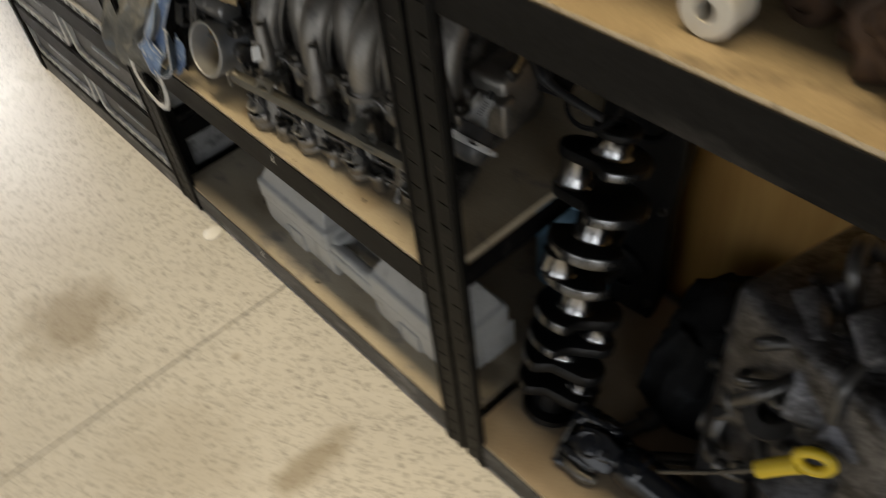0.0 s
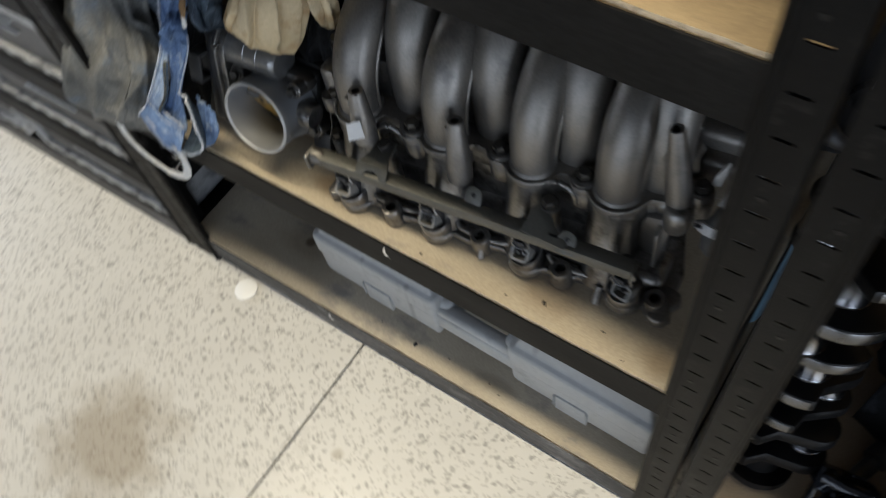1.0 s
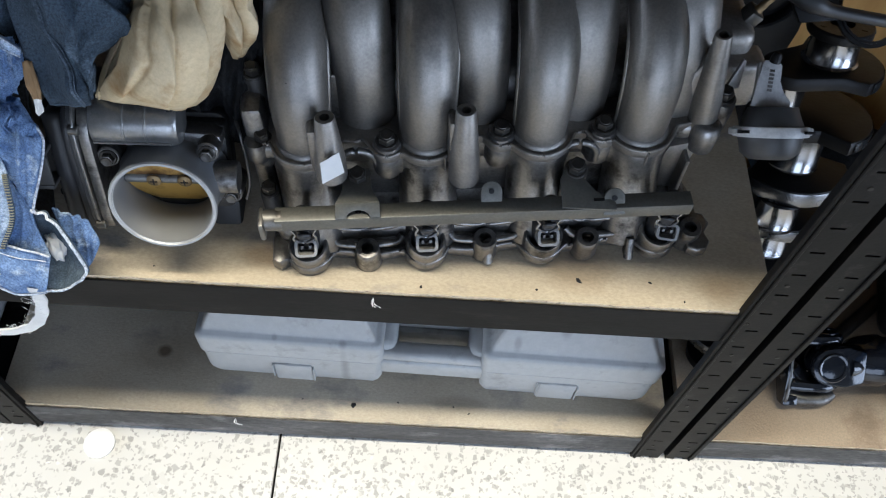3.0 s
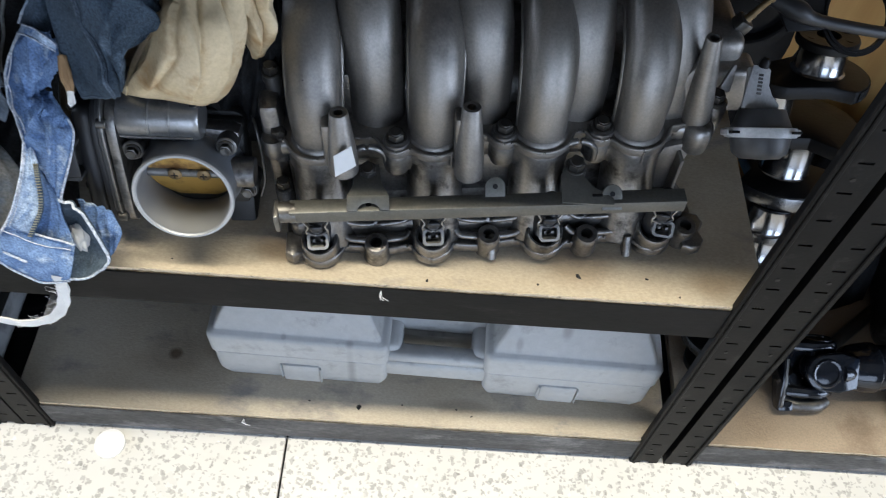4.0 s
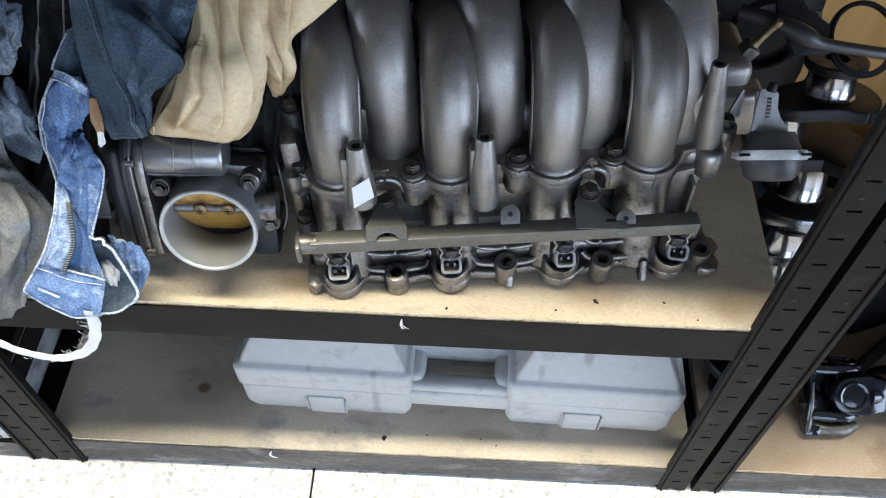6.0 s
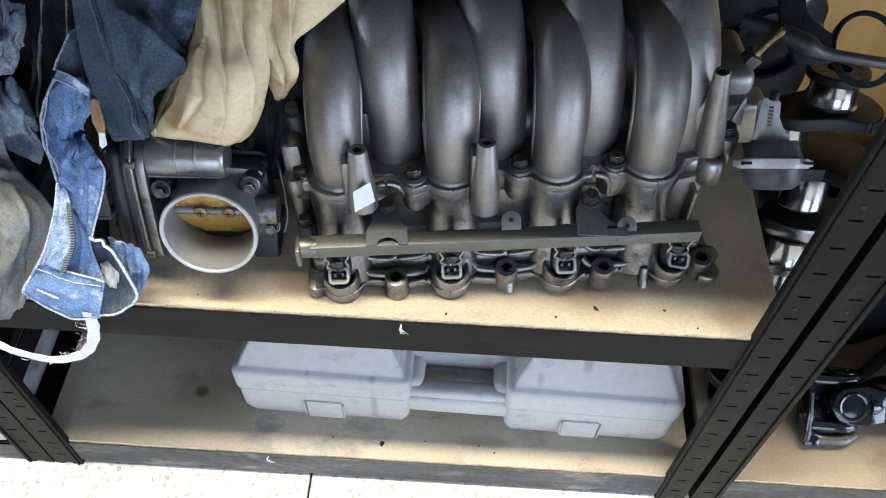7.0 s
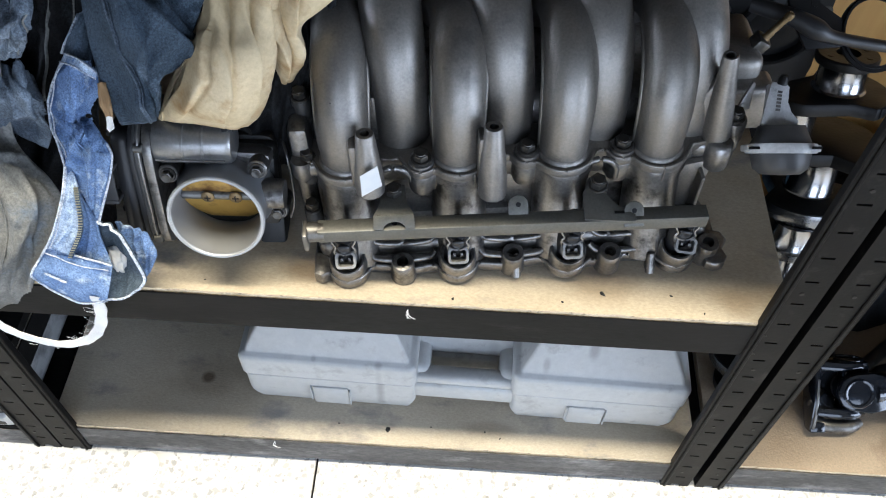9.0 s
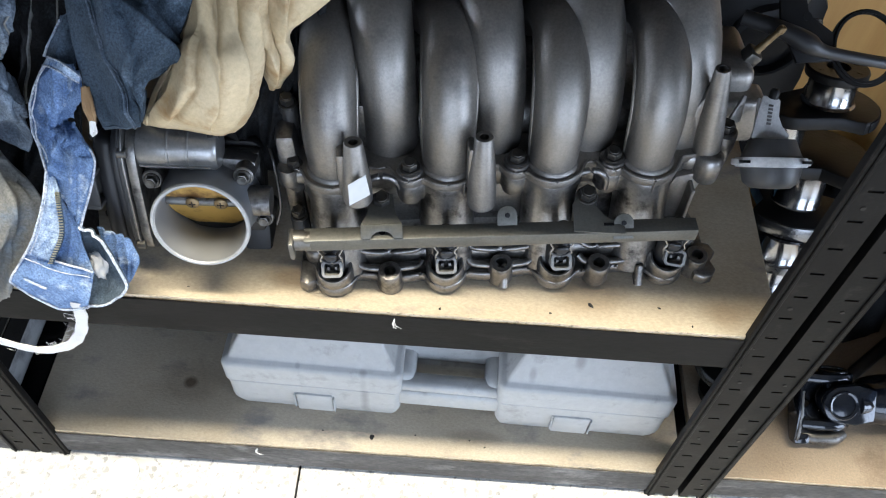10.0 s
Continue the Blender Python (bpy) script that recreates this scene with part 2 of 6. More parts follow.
RAIL = material("olive_plated_steel", ((.088, .086, .074), (.125, .122, .106)), 20, (.40, .54), .5, .03, 300, ((.11, .105, .09), .2, 60), slub=(.12, 400))
STEEL_BRIGHT = material("machined_steel", ((.26, .26, .26), (.40, .40, .40)), 30, (.25, .38), .95, .05, 300)
RIM_STEEL = material("oiled_machined_steel", ((.10, .10, .10), (.19, .19, .19)), 30, (.20, .32), .95, .05, 300)
CHROME = material("ground_steel", ((.30, .30, .31), (.42, .42, .42)), 20, (.14, .26), 1.0, .02, 300)
STEEL = material("zinc_steel", ((.11, .105, .095), (.20, .195, .18)), 30, (.36, .52), .85, .05, 300, ((.07, .062, .055), .3, 80))
OILY = material("oily_black_forging", ((.005, .005, .0055), (.013, .0125, .012)), 20, (.30, .48), 0, .12, 260, spec=.2)
PLASTIC = material("black_plastic", ((.013, .013, .014), (.022, .022, .023)), 30, (.42, .55), 0, .06, 400)
GREYCASE = material("grey_blow_moulded_plastic", ((.34, .345, .340), (.40, .405, .395)), 6, (.38, .52), 0, .10, 420, ((.26, .26, .25), .14, 24), slub=(.05, 90))
ALU_PALE = material("machined_alloy", ((.22, .23, .245), (.29, .30, .315)), 12, (.42, .55), .55, .05, 420, ((.26, .27, .28), .12, 40))
ALU_RIM = material("bright_turned_alloy", ((.29, .30, .31), (.38, .39, .40)), 30, (.45, .55), .5, .04, 300)
# near-black: holds the deep shade behind the throttle; also the runners' scuffs
ALU_BLACK = material("near_black_alloy", ((.014, .014, .014), (.035, .034, .032)), 18, (.42, .62), .4, .15, 320)
PLASTIC_GREY = material("worn_dark_plastic", ((.030, .030, .031), (.058, .057, .055)), 30, (.4, .55), 0, .08, 400)
BRASS = material("amber_varnished_plate", ((.40, .235, .045), (.50, .32, .08)), 22, (.35, .55), .3, .06, 200, ((.14, .07, .02), .3, 30))
PLASTIC_WORN = material("scuffed_grey_plastic", ((.12, .118, .110), (.26, .255, .24)), 60, (.4, .55), 0, .08, 400)
PAPER = material("white_paper", ((.56, .57, .57), (.66, .66, .65)), 40, (.7, .85), 0, .05, 300)
SCUFFED = material("scuffed_dusty_steel", ((.035, .034, .032), (.11, .105, .10)), 12, (.45, .65), 0, .06, 240, ((.20, .19, .18), .2, 30), spec=.12, stretch=(.4, 1, 1), slub=(.3, 260))
CAP_WHITE = material("white_plastic", ((.72, .72, .70), (.80, .80, .78)), 20, (.35, .5), 0, .03, 200)
SEAM_DARK = material("slate_seam_thread", ((.05, .066, .09), (.10, .125, .16)), 80, (.8, .95), 0, .5, 700, spec=.12, slub=(.4, 600))
ZINC_PALE = material("pale_plated_sheet", ((.40, .40, .395), (.50, .50, .49)), 18, (.38, .52), .12, .04, 300, ((.20, .195, .19), .2, 50), slub=(.1, 300))
BOLT = material("dark_zinc_bolt", ((.06, .056, .05), (.12, .115, .105)), 60, (.30, .48), .85, .05, 300)
MOTOR = material("satin_alloy", ((.23, .228, .222), (.30, .297, .29)), 14, (.26, .38), .75, .06, 420, ((.14, .135, .13), .2, 40), slub=(.1, 300))
DENIM = material("blue_denim", ((.052, .095, .215), (.205, .295, .480)), 20, (.8, .95), 0, .8, 900, ((.36, .43, .53), .15, 44), spec=.15, slub=(.42, 640))
DENIM_DARK = material("dark_denim", ((.022, .032, .044), (.074, .100, .136)), 9, (.8, .95), 0, .7, 900, ((.12, .155, .20), .14, 24), spec=.15, slub=(.38, 640))
DENIM_PALE = material("bleached_denim", ((.22, .29, .42), (.40, .48, .60)), 40, (.8, .95), 0, .6, 900, ((.11, .17, .30), .3, 60), spec=.15, slub=(.4, 600))
BLACK_CLOTH = material("black_cloth", ((.004, .004, .0045), (.013, .0135, .014)), 14, (.75, .95), 0, .4, 600, ((.026, .029, .032), .10, 18), spec=.15, slub=(.5, 420))
GREY_CLOTH = material("faded_grey_green_cloth", ((.060, .063, .063), (.27, .265, .24)), 9, (.8, .95), 0, .4, 600, ((.13, .16, .20), .2, 14), spec=.15, slub=(.25, 420))
KHAKI_CLOTH = material("khaki_cloth", ((.42, .335, .195), (.575, .475, .305)), 9, (.75, .9), 0, .15, 500, ((.30, .185, .075), .34, 16), spec=.2, slub=(.08, 260))
FADED_CLOTH = material("faded_blue_grey_cloth", ((.050, .063, .084), (.24, .285, .34)), 14, (.8, .95), 0, .5, 700, ((.010, .011, .013), .22, 22), spec=.15, slub=(.4, 500))
TAN_CLOTH = material("tan_cotton", ((.28, .18, .09), (.42, .30, .17)), 20, (.8, .95), 0, .3, 500, spec=.15)
STITCH = material("pale_seam_thread", ((.26, .31, .40), (.52, .54, .58)), 60, (.8, .95), 0, .6, 500, spec=.15, slub=(.5, 500))
STRAP = material("white_cotton_tape", ((.62, .61, .58), (.75, .74, .71)), 40, (.8, .95), 0, .4, 600, spec=.15)
YELLOW = material("glossy_yellow_plastic", ((.80, .42, .02), (.85, .47, .03)), 10, (.15, .22), 0, .01, 200)
CRATE = material("grey_crate_plastic", ((.22, .22, .22), (.32, .32, .31)), 12, (.5, .7), 0, .1, 300, ((.10, .10, .10), .3, 20))
BLUE_PLASTIC = material("pale_blue_plastic", ((.14, .27, .38), (.20, .34, .46)), 10, (.4, .55), 0, .05, 300)
RUST = material("rusty_brown_metal", ((.030, .018, .011), (.075, .042, .024)), 30, (.5, .8), .3, .4, 160)
PALE = material("pale_nylon", ((.55, .52, .44), (.66, .63, .56)), 20, (.45, .6), 0, .05, 200)
STEEL_DARK = material("dark_oiled_steel", ((.06, .06, .06), (.13, .125, .12)), 25, (.3, .45), .8, .08, 300)
OILY_BLUE = material("glossy_black_enamel", ((.005, .006, .009), (.012, .014, .018)), 16, (.05, .14), 0, .05, 200)
BRASS_BRIGHT = material("tarnished_brass", ((.40, .34, .20), (.52, .46, .30)), 40, (.25, .4), 1.0, .03, 300)
BRASS_DULL = material("stained_brass", ((.15, .105, .05), (.26, .19, .10)), 90, (.4, .55), .8, .05, 300)
GREASY = material("greasy_grey_casting", ((.05, .05, .056), (.14, .137, .14)), 22, (.3, .52), .7, .3, 200, ((.02, .018, .016), .35, 26), slub=(.5, 160))
YELLOW_MATT = material("yellow_moulded_plastic", ((.62, .44, .02), (.70, .50, .03)), 20, (.4, .5), 0, .05, 200)
PRINT_BROWN = material("printed_dark_brown", ((.12, .055, .020), (.24, .13, .05)), 160, (.2, .3), 0, 0)
PRINT_TEAL = material("printed_slate_teal", ((.06, .13, .14), (.12, .20, .20)), 120, (.2, .3), 0, 0)
POTATO = material("printed_potato_brown", ((.30, .145, .045), (.46, .26, .10)), 160, (.2, .3), 0, 0)
POTATO_B = material("printed_potato_pale", ((.44, .22, .09), (.66, .42, .22)), 160, (.2, .3), 0, 0)
HERB = material("printed_herb_green", ((.08, .14, .06), (.20, .20, .10)), 160, (.2, .3), 0, 0)
PRINT_RED = material("printed_red", ((.55, .06, .05), (.60, .10, .08)), 100, (.2, .3), 0, 0)
CRATE_RIM = material("worn_grey_rim", ((.34, .34, .33), (.46, .46, .44)), 14, (.45, .6), 0, .08, 300, ((.16, .16, .16), .25, 24))
PLY = material("plywood", ((.42, .23, .065), (.56, .34, .11)), 6, (.4, .55), 0, .08, 160, stretch=(5, 1, .35))
# room plaster set dark so less light bounces back into the racks
PLASTER = material("plaster", ((.17, .165, .155), (.22, .213, .20)), 3, (.7, .9), 0, .1, 60)

# ---------- the place ----------
TERRAZZO = stained(terrazzo("terrazzo"), (.25, .205, .135), ((-.29, -.33, .13, .12, .6), (.29, -.19, .04, .10, .65), (-.62, -.55, .10, .06, .35), (.12, -.34, .16, .14, .22), (.02, -.16, .012, .012, .5)))
JOINT_X = -0.052
floor = new("floor")
tagged(floor, "pale terrazzo floor with brown oil stains", "floor", kind="structure")
for x0, x1, y0, y1 in ((-3.2, JOINT_X - .0015, -4.0, .55), (JOINT_X + .0015, 3.6, -4.0, .55)):
    bm = bmesh.new()
    box(bm, x0, x1, y0, y1, -.05, 0, .0012, 1)
    part("floor_slab", bm, TERRAZZO, floor)
bm = bmesh.new()
box(bm, -3.3, 3.7, -4.1, .6, -.12, -.006)
tagged(part("ground", bm, DUSTY), "dark bedding under the floor slabs", "ground", kind="structure")


def wall(name, x0, x1, y0, y1, z0, z1, mt, label):
    b = bmesh.new()
    box(b, x0, x1, y0, y1, z0, z1)
    return tagged(part(name, b, mt), label, "wall", kind="structure")


WALL_Y = 0.47
wall("wall_north", -3.3, 3.7, WALL_Y + .02, .6, 0, 3.1, PLASTER, "plastered workshop wall behind the racks")
for nm, y0, y1, z0, z1 in (("wall_west", -4.0, -1.6, 0, 3.1), ("wall_west", .32, .5, 0, 3.1), ("wall_west", -1.6, .32, 0, .4), ("wall_west", -1.6, .32, 2.3, 3.1)):
    wall(nm, -3.4, -3.2, y0, y1, z0, z1, PLASTER, "plain plastered side wall round a window opening")
for y0, y1, z0, z1 in ((-4.0, -3.0, 0, 3.1), (-.8, .5, 0, 3.1), (-3.0, -.8, 2.4, 3.1)):
    wall("wall_east", 3.6, 3.8, y0, y1, z0, z1, PLASTER, "plain plastered side wall beside a wide doorway")
for nm, x0, x1, z0, z1 in (("wall_south", -3.3, -1.2, 0, 3.1), ("wall_south", 2.4, 3.7, 0, 3.1), ("wall_south", -1.2, 2.4, 2.6, 3.1)):
    wall(nm, x0, x1, -4.1, -3.95, z0, z1, PLASTER, "plastered wall beside the open workshop door")
bm = bmesh.new()
box(bm, -3.4, 3.8, -4.1, .6, 3.1, 3.2)
tagged(part("ceiling", bm, PLASTER), "plain unseen ceiling, kept dark to cut bounced light", "ceiling", kind="structure")
wall("backing_board", .445, 1.5, WALL_Y - .004, WALL_Y + .014, .02, 1.9, PLY, "varnished plywood backing board behind the rack")

# added sheet: stands in for the darkness there and blocks light off the plaster
wall("shade_sheet", -1.3, .44, WALL_Y - .002, WALL_Y + .014, .02, 1.9, DUSTY, "black sheet added for the dark space behind the racks")

# ---------- racks ----------
DEPTH = 0.42
POST = 0.037
PITCH = 0.0352


def post_mesh(height, flip):
    """A slotted angle post: front leg in x, side leg in y, folded lip at the inner edge."""
    b = bmesh.new()
    t, w = .0016, POST
    a0, a1 = .0115, .0235
    box(b, 0, a0, 0, t, 0, height)
    box(b, a1, w, 0, t, 0, height)
    z = .006
    k = 0
    zs = .030
    while zs < height:
        box(b, a0, a1, 0, t, z, zs)
        z = zs + .0028
        zs += PITCH
    box(b, a0, a1, 0, t, z, height)
    box(b, 0, t, t, .036, 0, height)
    box(b, w - .004, w + .0006, -.0005, .009, 0, height, .0012, 1)
    box(b, w - .007, w - .0035, -.0022, 0, 0, height, .0008, 1)
    for v in b.verts:
        if flip:
            v.co.x = w - v.co.x
    return b


def rack(name, x0, x1, levels, label, height=1.9, beam_mt=None, low=None, board=None, mid=None):
    """x0, x1: outer faces. levels: heights of the board tops."""
    r = thing(name, pose(x0, 0, 0), label, "shelving", "steel racks")
    w = x1 - x0
    for px, py, fl, rz in ((0, 0, False, 0), (w - POST, 0, True, 0), (POST, DEPTH, True, 180), (w, DEPTH, False, 180)):
        post = part("post", post_mesh(height, fl), BLACK, r, m=pose(px, py, 0, 0, 0, rz))
        if py == 0:
            for k in range(9):
                q = bmesh.new()
                lathe(q, [(.0021, 0), (.0021, .0005), (0, .0005)], pose(.0175 + .001 * (k % 3), -.0001, .0476 + k * 4 * PITCH, 90, 0, 0), 10)
                part("punched_hole", q, OILY, post)
    for z in levels:
        bt = z - .004
        for y in (.0022, DEPTH - .0042):
            b = bmesh.new()
            box(b, .003, w - .003, y, y + .002, bt - .053, bt, .0006, 1)
            box(b, .004, w - .004, (y + .002 if y < .1 else y - .022), (y + .022 if y < .1 else y), bt - .013, bt - .0112)
            box(b, .004, w - .004, (y + .002 if y < .1 else y - .012), (y + .012 if y < .1 else y), bt - .053, bt - .0514)
            part("beam", b, SCUFFED if z < .1 else DUSTY, r, "dusty black steel beam")
        for x in (.003, w - .005):
            b = bmesh.new()
            box(b, x, x + .002, .006, DEPTH - .006, bt - .053, bt - .012, .0006, 1)
            part("side_beam", b, BLACK, r)
        b = bmesh.new()
        rnd = random.Random(int(z * 1000))
        n = 60
        front = [(.005 + (w - .010) * i / n, .0050 + rnd.uniform(-.0004, .0006)) for i in range(n + 1)]
        plate(b, front + [(w - .005, DEPTH - .006), (.005, DEPTH - .006)], .014, pose(0, 0, z - .014))
        ob = part("shelf_board", b, low if low and z < .1 else mid if mid and z < .5 else board or BOARD, r, "worn chipboard shelf board")
        ob.data.materials.append(board or EDGE)
        # downward faces get the darkened tone that cuts reflections below
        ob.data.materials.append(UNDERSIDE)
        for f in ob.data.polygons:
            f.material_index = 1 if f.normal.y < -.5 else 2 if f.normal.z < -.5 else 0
    return r


RX0, RX1 = -.397, .447
H1, H2, H3 = .067, .410, .856
MARKS = ((.4125, .3955), (.4125, .3600))
middle = rack("steel_rack", RX0, RX1, (H1, H2, H3, 1.32, 1.78), "black slotted steel rack with chipboard shelves", low=BOARD_LOW, mid=BOARD_MID)
for k, (mx, mz) in enumerate(MARKS):
    b = bmesh.new()
    for i in range(5):
        box(b, i * .0019, i * .0019 + (.0013, .0009)[(i + k) % 2], -.0004, .0002, 0, .0030)
    part("stamped_mark", b, OILY, middle, "small stamped marking", m=pose(mx - RX0, 0, mz))
rack("steel_rack", .456, 1.300, (H1, H3, 1.32, 1.78), "black slotted steel rack with tall lower bay", low=BOARD_BAY)
rack("steel_rack", -1.190, -.400, (.047, .202, .362, .56, 1.10, 1.78), "black slotted steel rack holding grey crates", board=DUSTY)

# ---------- intake manifold ----------
MAN = pose(.019, .020, .410, 0, -1.6, 6.0)
man = thing("intake_manifold", MAN, "dark grey cast aluminium engine intake manifold on the chipboard shelf", "engine part")
RUN_X = (.0085, .109, .2030, .2880)
REAR_X = (.060, .153, .238, .319)
INJ_X = (.002, .106, .211, .316)
BOLTS = ((.0755, .050), (.170, .0565), (.2555, .0570), (.3585, .0755))


def hexagon(r, turn=0):
    return [(r * math.cos(radians(60 * i + turn)), r * math.sin(radians(60 * i + turn))) for i in range(6)]


def bolt(parent, place, axis=(0, 0, 1), r=.007, h=.007, washer=True, name="bolt"):
    b = bmesh.new()
    m, _ = frame_to(place, Vector(place) + Vector(axis))
    if washer:
        lathe(b, [(r * 1.3, 0), (r * 1.3, .0010), (r * 1.15, .0018)], m, 18)
    plate(b, hexagon(r), h, m @ pose(0, 0, .0015), .0006)
    lathe(b, [(r * .72, h + .0012), (r * .66, h + .0022), (0, h + .0018)], m, 16)
    return part(name, b, BOLT, parent, "dull dark zinc bolt", smooth=35)


def bulge(x, centre, r, level):
    """How far a round lobe stands out to the front of a level line."""
    d = abs(x - centre[0])
    return level if d >= r else min(level, centre[1] - math.sqrt(r * r - d * d))


# runners that rise from the collars and bend back over the plenum
FRONT_LINE = ((0, .0595, .108, .0205), (0, .0600, .136, .0212), (.0010, .0660, .166, .0222), (.0020, .0840, .194, .0224), (.0010, .1140, .212, .0212), (-.0020, .150, .210, .0205), (-.005, .186, .188, .020), (-.007, .208, .150, .019))
REAR_LINE = ((0, .0880, .090, .0215), (0, .0885, .140, .0218), (-.001, .0930, .172, .0224), (-.003, .110, .204, .0232), (-.006, .146, .228, .0240), (-.010, .194, .226, .0245), (-.013, .236, .180, .024))
for i, (x, xr) in enumerate(zip(RUN_X, REAR_X)):
    b = bmesh.new()
    tube(b, [(x + dx, y, z, r) for dx, y, z, r in FRONT_LINE], .021, 40, 28, oval=1.03)
    fr = part("front_runner", b, ALU, man, smooth=60)
    for side, reach in ((1, 5), (-1, 5)):
        b = bmesh.new()
        tube(b, [(x + dx + side * (r * 1.03 - .0006), y + .004, z, .0024 if 0 < k < reach - 1 else .0012) for k, (dx, y, z, r) in enumerate(FRONT_LINE[:reach])], .002, 28, 8)
        part("casting_seam", b, ALU, fr, smooth=60)
    nz = Vector((0, -.70, .71))
    b = bmesh.new()
    box(b, -.007, .006, -.0004, .0004, -.0004, .0003, m=Matrix.Translation(Vector((x + .001, .0700, .1740)) + nz * .0222) @ nz.to_track_quat("Z", "Y").to_matrix().to_4x4() @ pose(0, 0, 0, 0, 0, 6 - 9 * i))
    part("scuff", b, ALU_BLACK, fr, "short dark scuff mark")
    b = bmesh.new()
    # a raised lip round the runner's foot
    m, _ = frame_to((x, .0595, .111), (x, .0600, .136))
    lathe(b, [(.0195, -.002), (.0235, 0), (.0242, .0040), (.0236, .0075), (.0216, .0095), (.0200, .0110)], m, 34)
    part("collar", b, ALU, man, smooth=45)
    b = bmesh.new()
    tube(b, [(x + .001, .034, .004, .0275), (x + .001, .040, .030, .0262), (x, .047, .060, .0252), (x, .054, .084, .0248), (x, .058, .104, .0250)], .025, 20, 26)
    part("port_neck", b, ALU_OLD, man, smooth=60)
    b = bmesh.new()
    tube(b, [(xr + dx, y, z, r) for dx, y, z, r in REAR_LINE], .022, 34, 26, oval=1.12)
    part("rear_runner", b, ALU, man, smooth=60)
    # thin web that ties the two runners together
    b = bmesh.new()
    box(b, x + .010, xr - .012, .080, .092, .100, .168, .004, 2)
    part("casting_web", b, ALU_OLD, man, smooth=40)

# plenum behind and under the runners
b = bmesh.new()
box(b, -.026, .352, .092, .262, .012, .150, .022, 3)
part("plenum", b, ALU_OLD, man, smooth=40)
b = bmesh.new()
box(b, .335, .392, .116, .190, .090, .160, .010, 3)
part("end_cap", b, ALU, man, smooth=40)

# joint flange between upper and lower halves: lobes round the runners, bosses at the bolts
n = 150
for name, z0, th, rc, rb, level, mt_ in (("joint_flange", .1085, .0090, .0285, .0135, .0545, ALU), ("joint_band", .0870, .0215, .0272, .0125, .0570, ALU_DARK)):
    front = []
    for k in range(n + 1):
        x = -.030 + .385 * k / n
        y = level + (.010 * (x - .305) / .05 if x > .305 else 0)
        for c in RUN_X:
            y = min(y, bulge(x, (c, .0600), rc, y))
        for c in BOLTS[:3]:
            y = min(y, bulge(x, c, rb, y))
        front.append((x, y))
    b = bmesh.new()
    plate(b, front + [(.355, .120), (-.030, .120)], th, pose(0, 0, z0), .0016)
    jf = part(name, b, mt_, man, smooth=40)
    if name == "joint_flange":
        b = bmesh.new()
        tube(b, [(x, y + .0012, z0 + th - .0004) for x, y in front[::2]], .0017, 160, 8)
        part("rim_bead", b, ALU, jf, smooth=60)
for x, y in BOLTS:
    rise = .010 if x > .3 else 0
    b = bmesh.new()
    lathe(b, [(.0105, -.034), (.0118, -.012), (.0118, 0), (.0112, .003), (.0095, .004)], pose(x, y, .118 + rise), 22)
    part("bolt_boss", b, ALU_DARK, man, smooth=40)
    bolt(man, (x, y, .122 + rise), (0, -.06, 1), .0072, .0070)
b = bmesh.new()
lathe(b, [(.008, -.030), (.0115, -.026), (.0125, -.008), (.0115, .001), (.008, .004), (0, .0045)], pose(.3450, .0570, .118), 24)
box(b, .322, .350, .058, .092, .096, .116, .006, 2)
part("end_lobe", b, ALU_DARK, man, smooth=45)
b = bmesh.new()
lathe(b, [(.0085, -.022), (.0105, -.018), (.0105, -.004), (.0095, .0)], pose(-.0310, .0600, .1180), 22)
box(b, -.031, -.012, .052, .070, .100, .1165, .004, 2)
part("end_lobe", b, ALU_DARK, man, smooth=45)
# cast tally marks on the rim of the lobes
for x in (.1225, .1270, .1310, .2900):
    b = bmesh.new()
    d = min((x - c for c in RUN_X), key=abs)
    y = .0600 - math.sqrt(.0285 ** 2 - d * d)
    box(b, x - .0009, x + .0009, y - .0012, y + .002, .1000, .1160, .0005, 1)
    part("tally_mark", b, ALU, man)
# arches that clear the rail's bolts
for x in (.0500, .2350):
    b = bmesh.new()
    tube(b, [(x - .0165, .046, .092, .003), (x - .0150, .045, .106, .003), (x - .008, .045, .1145, .003), (x, .045, .117, .003), (x + .008, .045, .1145, .003), (x + .0150, .045, .106, .003), (x + .0165, .046, .092, .003)], .003, 30, 8)
    part("arch_rib", b, ALU_DARK, man, smooth=60)

# lower port flange on the shelf: a wavy front edge, ribs and bolt ears
EARS = ((.0538, .0110), (.1589, .0160), (.2510, .0125), (.3464, .0180))
front = []
for k in range(141):
    x = -.031 + .392 * k / 140
    y = .0105 + .0025 * math.sin(x * 75)
    for c in INJ_X:
        y = min(y, bulge(x, (c, .0165), .0205, y))
    for c in EARS[:3]:
        y = min(y, bulge(x, (c[0], c[1] + .003), .0125, y))
    front.append((x, y))
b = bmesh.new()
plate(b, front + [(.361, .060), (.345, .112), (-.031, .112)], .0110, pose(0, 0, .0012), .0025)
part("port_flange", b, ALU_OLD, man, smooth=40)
b = bmesh.new()
tube(b, [(x, y + .0025, .0118) for x, y in front[::2]], .0022, 140, 8)
part("rim_bead", b, ALU_DARK, man, smooth=60)
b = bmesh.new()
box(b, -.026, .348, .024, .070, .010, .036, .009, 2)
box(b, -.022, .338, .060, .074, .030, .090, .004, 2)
part("valley", b, ALU_OLD, man, "dark casting valley", smooth=50)
